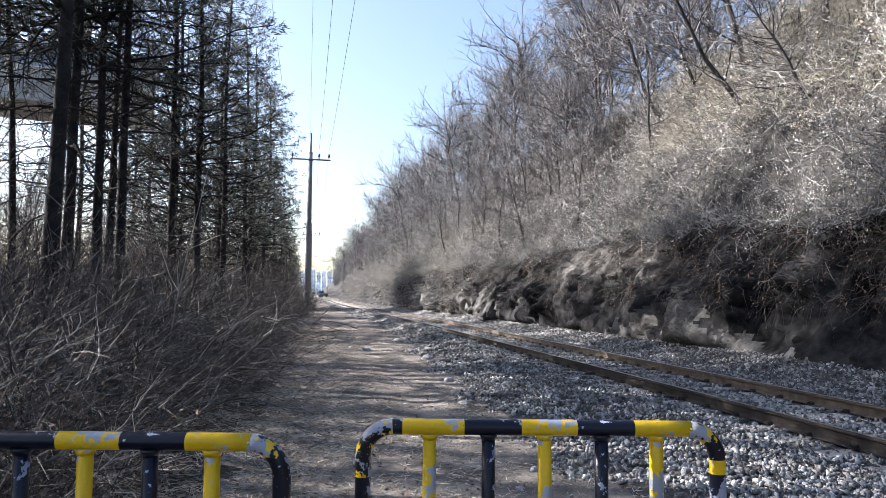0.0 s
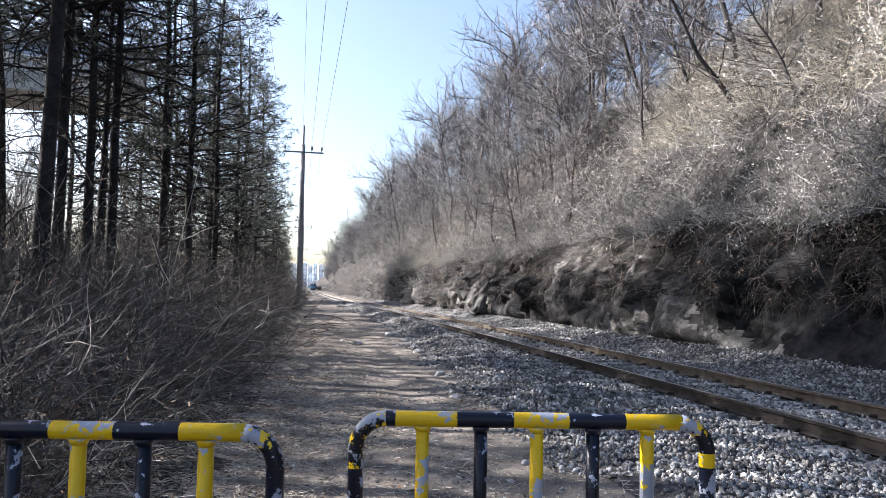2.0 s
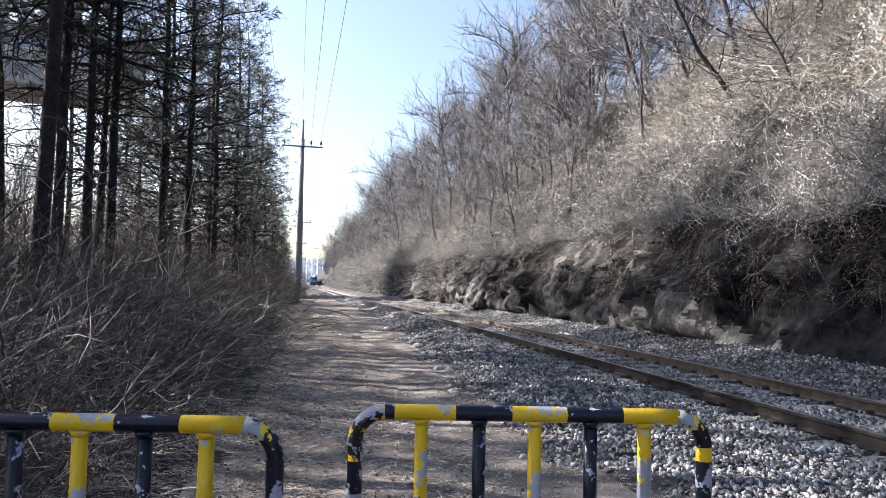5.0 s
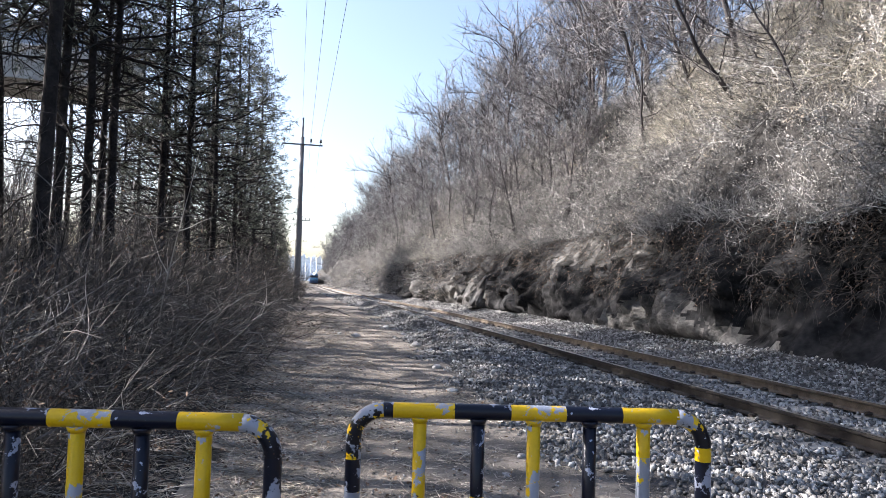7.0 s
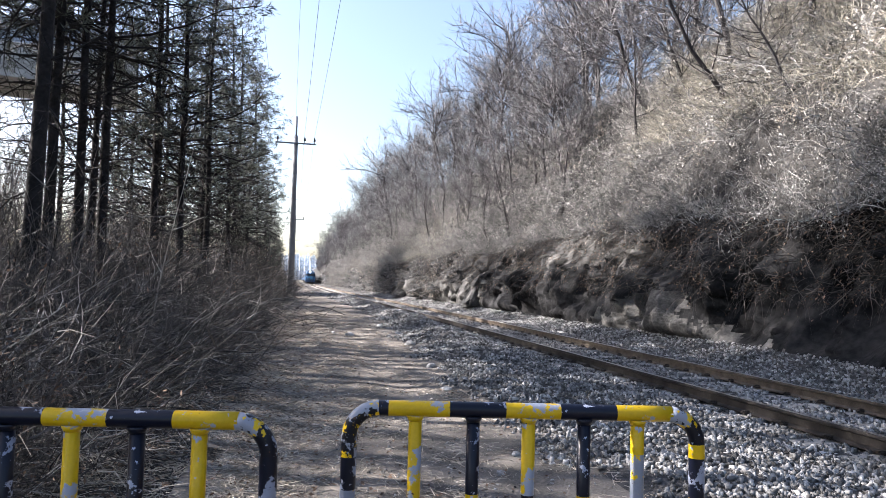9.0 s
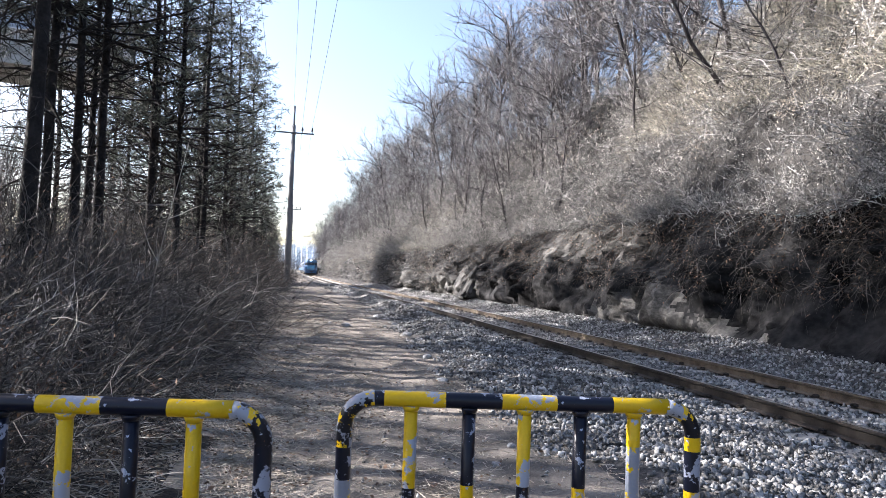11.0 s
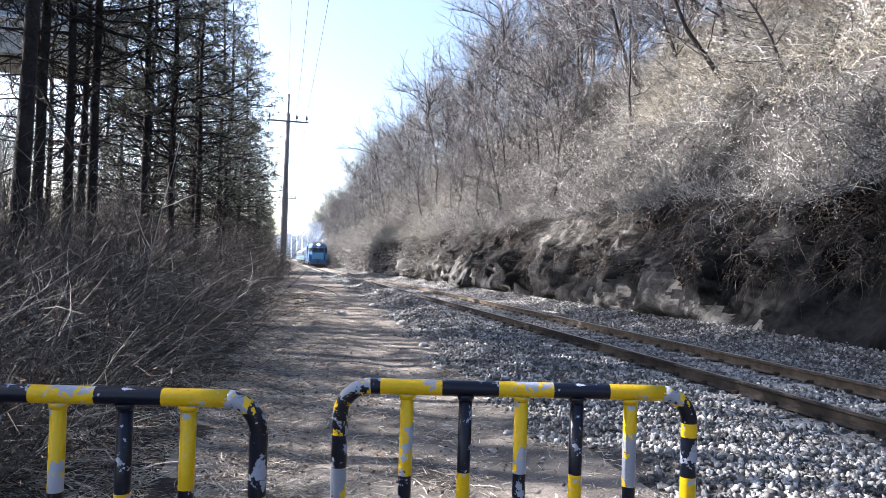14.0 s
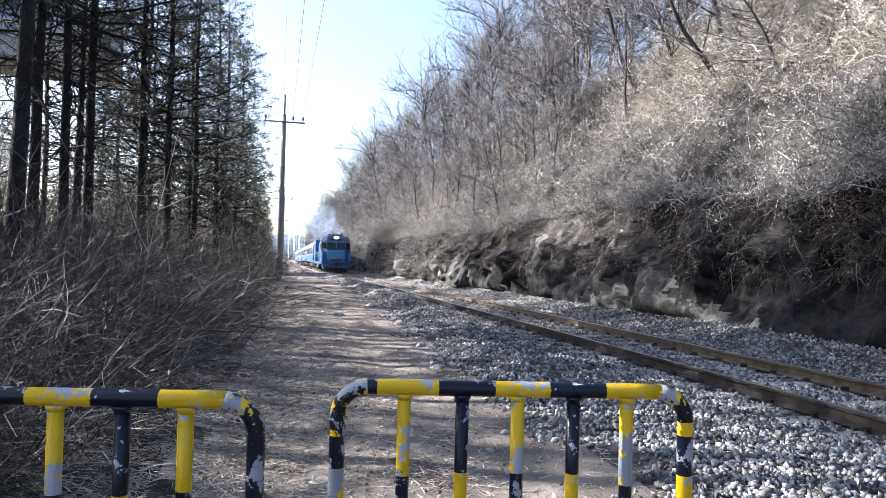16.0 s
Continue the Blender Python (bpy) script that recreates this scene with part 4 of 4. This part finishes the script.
def slope_cover():
    """Uncountable brush over the whole slope: twigs, withered leaves, dry grass, and vines that hang over the rock."""
    rng = np.random.default_rng(77)

    def spots(n, lo, hi, e0, e1, power=1.7):
        y = lo + (hi - lo) * rng.uniform(0, 1, n) ** power
        e = rng.uniform(e0, e1, n)
        return np.array([(track_x(b) + a, b, hill_z(a, b)) for a, b in zip(e, y)]), y

    base, y = spots(12000, 6, 190, CLIFF_X + 0.6, CREST_X + 3, 1.9)
    grow = 1 + 0.02 * np.maximum(y - 12, 0)
    k = 6
    p = np.repeat(base, k, 0) + rng.normal(0, 0.12, (len(base) * k, 3))
    g = np.repeat(grow, k)
    w = rand_dirs(rng, len(p), 0.1, 1.0) + np.array([-0.45, 0, 0.1])
    tw = ribbons(rng, p, w, np.minimum(g, 2.4) * rng.uniform(0.2, 0.85, len(p)), g * rng.uniform(0.006, 0.017, len(p)), 0.35, 2, 0.1)
    tagged(link("slope_brush", mesh_from("slope_brush", *tw[:2]), M["hilltwig"]), "tangled dry brush covering the steep slope", "brush", kind="stuff")
    n = 240000
    p, d = on_lines(rng, tw[2], n, 0.1, 1.0)
    gg = 1 + 0.024 * np.maximum(p[:, 1] - 15, 0)
    lf = blades(rng, p + rng.normal(0, 0.04, (n, 3)), rand_dirs(rng, n), gg * rng.uniform(0.028, 0.07, n), gg * rng.uniform(0.017, 0.04, n))
    tagged(link("withered_leaves", mesh_from("withered_leaves", *lf), M["hillleaf"]), "withered pale leaves caught in the slope's brush", "leaves", kind="stuff")
    b1, y1 = spots(2600, 6, 24, CLIFF_X + 2.4, CREST_X + 1.5, 1.0)
    b2, y2 = spots(600, 46, 84, CLIFF_X + 0.3, CLIFF_X + 3.0, 1.0)
    base = np.concatenate([b1, b2])
    g = np.repeat(np.concatenate([np.ones(len(b1)), np.full(len(b2), 1.3)]), 9)
    p = np.repeat(base, 9, 0) + rng.normal(0, 0.08, (len(base) * 9, 3))
    w = rand_dirs(rng, len(p), 0.2, 1.0) + np.array([-0.5, 0, 0])
    gr = ribbons(rng, p, w, g * rng.uniform(0.35, 1.1, len(p)), g * rng.uniform(0.006, 0.013, len(p)), 0.15, 3, 0.35)
    tagged(link("dry_grass", mesh_from("dry_grass", *gr[:2]), M["drygrass"]), "tall tan dry grass drooping down the slope", "grass", kind="stuff")
    n = 12000
    y = 6 + 70 * rng.uniform(0, 1, n) ** 1.6
    u = rng.uniform(0.22, 1.05, n) ** 0.65
    p = np.array([cliff_place(min(a, 0.99), b) for a, b in zip(u, y)]) + rng.normal(0, 0.06, (n, 3)) + np.array([-0.08, 0, 0])
    vi = ribbons(rng, p, rand_dirs(rng, n, -0.6, 0.4) + np.array([-0.35, 0, 0]), rng.uniform(0.3, 1.3, n), rng.uniform(0.008, 0.022, n), 0.25, 4, 0.55)
    tagged(link("hanging_vines", mesh_from("hanging_vines", *vi[:2]), M["twig"]), "bare vines and roots hanging over the rock", "vines", kind="stuff")
    n = 16000
    p, d = on_lines(rng, vi[2], n, 0.1, 0.9)
    lf = blades(rng, p, rand_dirs(rng, n), rng.uniform(0.03, 0.09, n), rng.uniform(0.015, 0.045, n))
    tagged(link("rock_litter", mesh_from("rock_litter", *lf), M["deadleaf"]), "brown leaves caught on the rock face", "leaves", kind="stuff")


slope_cover()


def rock_outcrop(x, y, w, h, seed):
    """An angular boulder that leans out of the foot of the cliff."""
    rng = np.random.default_rng(seed)
    bm = bmesh.new()
    for p in rng.uniform(-1, 1, (46, 3)):
        bm.verts.new((p[0] * w * 0.5 * (1.15 - 0.3 * p[2]), p[1] * w * 0.6, (p[2] + 1) * h * 0.5))
    r = bmesh.ops.convex_hull(bm, input=bm.verts)
    bmesh.ops.delete(bm, geom=[v for v in bm.verts if not v.link_faces], context="VERTS")
    bmesh.ops.subdivide_edges(bm, edges=bm.edges, cuts=5, use_grid_fill=True)
    for v in bm.verts:
        v.co += Vector((1, 1, 0.4)) * (0.30 * noise.fractal(v.co * 1.5 + Vector((seed, 0, 0)), 0.75, 2.2, 6))
    ob = part("rock_outcrop", bm, M["outcrop"])
    ob.matrix_basis = pose(x, y, ground_z(min(x, track_x(y) + CLIFF_X), y) - 0.15, 0, 6, rng.uniform(-20, 20))
    tagged(ob, "weathered grey rock jutting from the foot of the cliff", "rock", "rock outcrops along the cliff")


for i, (x, y, w, h) in enumerate([(9.2, 35.0, 1.3, 1.9), (9.7, 37.5, 1.9, 1.9), (9.9, 40.5, 2.2, 2.1), (9.7, 44.5, 2.4, 1.7), (9.2, 49.0, 2.2, 1.4), (9.0, 57.0, 2.4, 1.5)]):
    rock_outcrop(x, y, w, h, 60 + i)


# ---- viaduct behind the pines ----
def viaduct():
    root = tagged(new("viaduct"), "grey concrete road viaduct seen behind the pines", "viaduct")
    part("deck", box(0, 0, 1.4, 70, 9, 2.6, 0.1), M["concrete"], root)
    for s in (-1, 1):
        part("parapet", box(0, 4.35 * s, 3.1, 70, 0.25, 0.9, 0.03), M["concrete"], root)
        part("noise_barrier", box(0, 4.35 * s, 4.8, 70, 0.12, 2.4), M["barrier"], root)
    for x in (-33, -12, 9):
        part("pier", tube([(x, 0, -24), (x, 0, 0.3)], 1.3, 20), M["concrete"], root)
    root.matrix_basis = pose(-52, 72, 20.0, 0, 0, 12)


viaduct()


# ---- far blocks of flats and hills ----
def tower(x, y, w, h, dp):
    root = tagged(new("apartment_tower"), "pale far-off block of flats with rows of windows", "building", "far apartment towers")
    part("wall", box(0, 0, h / 2, w, dp, h), M["tower"], root)
    part("roof_house", box(w * 0.1, 0, h + 1.6, w * 0.35, dp * 0.5, 3.2), M["tower"], root)
    for i in range(int(h // 9)):
        for k in (-0.28, 0.28):
            part("window", box(w * k, -dp / 2, 5 + i * 9, w * 0.2, 0.5, 6.2), M["towerglass"], root)
    root.matrix_basis = pose(x, y, -4, 0, 0, -8)
    return root


for i in range(15):
    tower(-100 + 10.6 * i, 1420 + 9 * (i % 3), 8.2, 50 + (0, 4, 2, -3, 5)[i % 5], 11)


def far_hills():
    xs = np.linspace(-1500, 1500, 90)
    vs, fs = [], []
    for i, x in enumerate(xs):
        h = 46 + 26 * fnoise(x * 0.004, 2.2) + 10 * fnoise(x * 0.02, 5.0)
        for z, y in ((-5, 1480), (h * 0.6, 1540), (h, 1600), (-5, 1700)):
            vs.append((x, y, z))
    idx = np.arange(len(xs) * 4).reshape(-1, 4)
    for k in range(3):
        fs.append(np.stack([idx[:-1, k], idx[1:, k], idx[1:, k + 1], idx[:-1, k + 1]], -1))
    # the haze of distance is painted into the hills' pale blue colour
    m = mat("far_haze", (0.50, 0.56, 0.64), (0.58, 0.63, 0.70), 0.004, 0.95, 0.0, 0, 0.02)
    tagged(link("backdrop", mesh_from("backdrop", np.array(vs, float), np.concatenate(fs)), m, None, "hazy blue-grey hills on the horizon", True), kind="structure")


far_hills()


# ---- the train ----
def locomotive():
    """Origin on the rail's top at the front of the cab; the train faces -y."""
    root = tagged(new("locomotive"), "blue diesel locomotive with a light blue nose and lit headlamp", "locomotive")
    bm = bmesh.new()
    # cab: octagonal plan with a raked windscreen
    w = 1.45
    plan = [(-w, 2.9), (-w, 0.55), (-0.95, 0.0), (0.95, 0.0), (w, 0.55), (w, 2.9)]
    levels = [(0.95, 1.0, 0.0), (2.25, 1.0, 0.0), (3.25, 0.985, 0.16), (3.62, 0.86, 0.5), (3.74, 0.6, 0.9)]
    rings = [[bm.verts.new((x * s, y + (back if y < 1 else 0), z)) for x, y in plan] for z, s, back in levels]
    for r0, r1 in zip(rings, rings[1:]):
        for i in range(6):
            bm.faces.new((r0[i], r0[(i + 1) % 6], r1[(i + 1) % 6], r1[i]))
    bm.faces.new(rings[-1])
    bm.faces.new(rings[0][::-1])
    bmesh.ops.recalc_face_normals(bm, faces=bm.faces)
    part("cab", bm, M["blue"], root)
    part("nose_panel", box(0, -0.07, 1.78, 1.75, 0.16, 0.92, 0.05), M["lightblue"], root, "light blue nose panel")
    part("nose_side", box(-1.22, 0.25, 1.6, 0.06, 0.5, 0.9, 0.02, Matrix.Rotation(radians(-42), 4, "Z")), M["lightblue"], root)
    part("nose_side", box(1.22, 0.25, 1.6, 0.06, 0.5, 0.9, 0.02, Matrix.Rotation(radians(42), 4, "Z")), M["lightblue"], root)
    part("number_bar", box(0, -0.165, 1.62, 0.5, 0.03, 0.12), M["carwhite"], root)
    for x in (-0.46, 0.46):
        part("windscreen", box(x, 0.02, 2.72, 0.84, 0.08, 0.62, 0.03, Matrix.Rotation(radians(-9), 4, "X")), M["glass"], root, "dark windscreen pane")
    for s in (-1, 1):
        part("corner_window", box(1.20 * s, 0.29, 2.70, 0.52, 0.06, 0.60, 0.03, Matrix.Rotation(radians(46 * s), 4, "Z")), M["glass"], root)
        part("side_window", box(1.445 * s, 1.5, 2.7, 0.05, 0.8, 0.6, 0.02), M["glass"], root)
        part("cab_door", box(1.45 * s, 2.45, 1.95, 0.04, 0.65, 1.8, 0.02), M["blue"], root)
        part("grab_rail", tube([(1.5 * s, 0.7, 1.1), (1.55 * s, 0.7, 1.3), (1.55 * s, 0.7, 2.2), (1.5 * s, 0.7, 2.4)], 0.018, 6), M["carwhite"], root)
        part("step", box(1.35 * s, 0.3, 0.55, 0.35, 0.5, 0.06), M["under"], root)
        part("marker_lamp", tube([(0.75 * s, -0.02, 1.22), (0.75 * s, -0.1, 1.22)], 0.09, 10), M["carwhite"], root)
        part("buffer_hose", tube([(0.45 * s, -0.25, 0.85), (0.47 * s, -0.35, 0.6), (0.5 * s, -0.3, 0.4)], 0.03, 6), M["under"], root)
    hl = part("headlight_box", box(0, 0.33, 3.52, 1.15, 0.6, 0.34, 0.06), M["roofgrey"], root)
    for x in (-0.09, 0.09):
        part("headlamp", tube([(x, 0.05, 3.5), (x, -0.005, 3.5)], 0.085, 12), M["lamp"], hl, "lit headlamp")
    for x in (-0.45, 0.45):
        part("number_light", box(x, 0.02, 3.52, 0.26, 0.04, 0.16), M["carwhite"], hl)
    part("horn", tube([(-0.75, 0.9, 3.78), (-0.75, 0.5, 3.8), (-0.75, 0.4, 3.8)], [0.03, 0.04, 0.09], 10), M["roofgrey"], root)
    part("aerial", tube([(0.6, 1.2, 3.7), (0.6, 1.2, 4.1)], 0.02, 6), M["under"], root)
    part("underframe", box(0, 7.4, 0.98, 2.8, 14.6, 0.3, 0.03), M["blue"], root)
    part("pilot", box(0, -0.12, 0.62, 2.6, 0.3, 0.7, 0.06), M["blue"], root)
    part("snow_plough", box(0, -0.28, 0.3, 2.3, 0.12, 0.4, 0.03, Matrix.Rotation(radians(18), 4, "X")), M["under"], root)
    part("coupler", box(0, -0.45, 0.85, 0.3, 0.55, 0.32, 0.05), M["under"], root)
    part("roof_hatch", box(0, 1.7, 3.80, 1.5, 1.5, 0.16, 0.05), M["roofgrey"], root)
    part("front_walkway", box(0, -0.12, 1.02, 2.9, 0.5, 0.12, 0.02), M["blue"], root)
    for s in (-1, 1):
        part("front_rail", tube([(1.4 * s, -0.3, 1.05), (1.4 * s, -0.3, 1.9), (1.0 * s, -0.32, 1.95), (0.6 * s, -0.32, 1.2), (0.6 * s, -0.32, 1.05)], 0.02, 6), M["lightblue"], root)
        part("window_frame", box(0.46 * s, 0.035, 2.72, 0.94, 0.07, 0.72, 0.03, Matrix.Rotation(radians(-9), 4, "X")), M["blue"], root)
    part("hood", box(0, 8.6, 2.2, 1.95, 11.4, 2.2, 0.14), M["blue"], root)
    for y in (3.6, 5.2, 6.8, 8.4, 10.0, 11.6):
        for s in (-1, 1):
            part("hood_door", box(0.985 * s, y, 2.15, 0.04, 1.3, 1.6, 0.015), M["blue"], root)
    for s in (-1, 1):
        part("air_tank", tube([(1.05 * s, 5.5, 0.55), (1.05 * s, 9.0, 0.55)], 0.34, 12), M["under"], root)
        rail_bm = tube([(1.36 * s, 3.2, 2.05), (1.36 * s, 14.2, 2.05)], 0.018, 6)
        for y in (3.2, 5.4, 7.6, 9.8, 12.0, 14.2):
            add_tube(rail_bm, [(1.36 * s, y, 1.1), (1.36 * s, y, 2.05)], 0.018, 6)
        part("handrail", rail_bm, M["carwhite"], root)
    for y in (5.0, 9.5):
        part("radiator_fan", tube([(0, y, 3.3), (0, y, 3.42)], 0.55, 18), M["roofgrey"], root)
    part("exhaust_stack", tube([(0, 7.2, 3.25), (0, 7.2, 3.6)], 0.17, 12), M["under"], root)
    part("rear_cab", box(0, 13.2, 2.3, 2.75, 2.2, 2.6, 0.15), M["blue"], root)
    for y in (3.2, 11.6):
        bg = part("bogie", box(0, y, 0.62, 2.2, 3.4, 0.35, 0.05), M["under"], root)
        for dy in (-1.2, 0, 1.2):
            for s in (-0.75, 0.75):
                part("wheel", tube([(s - 0.06, y + dy, 0.46), (s + 0.06, y + dy, 0.46)], 0.455, 20), M["under"], bg)
    return root


def coach():
    """Origin on the rail's top at the coach's front end."""
    root = tagged(new("coach"), "white passenger coach with a blue band and dark windows", "railway coach", "coaches of the train")
    prof = [(-1.38, 1.0), (1.38, 1.0), (1.45, 1.3), (1.45, 2.9), (1.33, 3.3), (0.9, 3.62), (0.0, 3.72), (-0.9, 3.62), (-1.33, 3.3), (-1.45, 2.9), (-1.45, 1.3)]
    bm = bmesh.new()
    a = [bm.verts.new((x, 0.0, z)) for x, z in prof]
    b = [bm.verts.new((x, 22.6, z)) for x, z in prof]
    for i in range(len(prof)):
        f = bm.faces.new((a[i], a[(i + 1) % len(prof)], b[(i + 1) % len(prof)], b[i]))
        f.material_index = 1 if i in (4, 5, 6, 7) else 0
    bm.faces.new(a[::-1])
    bm.faces.new(b)
    bmesh.ops.recalc_face_normals(bm, faces=bm.faces)
    part("shell", bm, [M["carwhite"], M["roofgrey"]], root)
    for s in (-1, 1):
        part("band", box(1.455 * s, 11.3, 1.48, 0.02, 22.4, 0.78), M["blue"], root, "blue band")
        for k in range(10):
            part("window", box(1.452 * s, 2.9 + k * 1.86, 2.42, 0.03, 1.5, 0.85, 0.01), M["glass"], root)
        for y in (1.0, 21.6):
            part("door", box(1.456 * s, y, 2.15, 0.03, 0.8, 1.95, 0.01), M["blue"], root)
    part("gangway", box(0, -0.12, 2.1, 1.0, 0.3, 2.1, 0.05), M["under"], root)
    part("underbox", box(0, 11.3, 0.7, 2.2, 7.5, 0.6, 0.05), M["under"], root)
    for y in (3.2, 19.4):
        bg = part("bogie", box(0, y, 0.6, 2.2, 2.9, 0.3, 0.05), M["under"], root)
        for dy in (-1.05, 1.05):
            for s in (-0.75, 0.75):
                part("wheel", tube([(s - 0.06, y + dy, 0.44), (s + 0.06, y + dy, 0.44)], 0.43, 18), M["under"], bg)
    return root


LOCO = locomotive()
COACHES = [coach()]
for _ in range(4):
    COACHES.append(copy_thing(COACHES[0], Matrix()))


def smoke_material():
    """Thin haze: light passes through and is scattered a little, unevenly."""
    m = bpy.data.materials.new("diesel_smoke")
    m.use_nodes = True
    n, l = m.node_tree.nodes, m.node_tree.links
    clear, dif, tra = n.new("ShaderNodeBsdfTransparent"), n.new("ShaderNodeBsdfDiffuse"), n.new("ShaderNodeBsdfTranslucent")
    for s in (dif, tra):
        s.inputs["Color"].default_value = (0.42, 0.52, 0.66, 1)
    body, mix = n.new("ShaderNodeMixShader"), n.new("ShaderNodeMixShader")
    l.new(dif.outputs[0], body.inputs[1])
    l.new(tra.outputs[0], body.inputs[2])
    co, no = n.new("ShaderNodeTexCoord"), n.new("ShaderNodeTexNoise")
    no.inputs["Scale"].default_value, no.inputs["Detail"].default_value = 0.7, 5
    l.new(co.outputs["Object"], no.inputs["Vector"])
    mr = n.new("ShaderNodeMapRange")
    mr.inputs["From Min"].default_value, mr.inputs["From Max"].default_value = 0.30, 0.72
    mr.inputs["To Max"].default_value = 0.2
    l.new(no.outputs[0], mr.inputs["Value"])
    l.new(mr.outputs[0], mix.inputs[0])
    l.new(clear.outputs[0], mix.inputs[1])
    l.new(body.outputs[0], mix.inputs[2])
    l.new(mix.outputs[0], n["Material Output"].inputs["Surface"])
    return m


def smoke():
    """A faint lumpy plume in three nested veils above and behind the stack, carried along with the locomotive."""
    root = tagged(new("exhaust_smoke"), "faint blue-grey exhaust smoke drifting above the locomotive", "smoke")
    sm = smoke_material()
    for k, size in enumerate((1.0, 0.74, 0.5)):
        bm = bmesh.new()
        bmesh.ops.create_icosphere(bm, subdivisions=4, radius=1)
        for v in bm.verts:
            u = v.co.y * 0.5 + 0.5
            v.co *= size * (1 + 0.55 * noise.fractal(v.co * 1.3 + Vector((k * 0.4, 0, 0)), 1.0, 2.0, 4))
            v.co = Vector((v.co.x * (1.1 + 2.8 * u) - 0.6 * u, v.co.y * 13, v.co.z * (0.9 + 2.6 * u) + 2.2 * u))
        ob = part("puff", bm, sm, root, "", True)
        ob.matrix_basis = pose(0, 18.5, 4.9)
    return root


SMOKE = smoke()


# ---- what moves ----
def train_y(t):
    """Where the locomotive's front is along the track: it comes on at 20 m/s."""
    return 70.0 + 20.0 * (16.0 - t)


def car_pose(y, length):
    a = Vector((track_x(y + length * 0.14), y + length * 0.14))
    b = Vector((track_x(y + length * 0.86), y + length * 0.86))
    d = (b - a).normalized()
    p = a - d * (length * 0.14)
    return pose(p.x, p.y, RAIL_Z, 0, 0, math.degrees(math.atan2(-d.x, d.y)))


def motions():
    times = [k * 0.5 for k in range(33)]
    walk(LOCO, [(t, car_pose(train_y(t), 15.0)) for t in times])
    walk(SMOKE, [(t, car_pose(train_y(t), 15.0)) for t in times])
    for i, c in enumerate(COACHES):
        walk(c, [(t, car_pose(train_y(t) + 15.3 + 23.3 * i, 22.6)) for t in times])


motions()
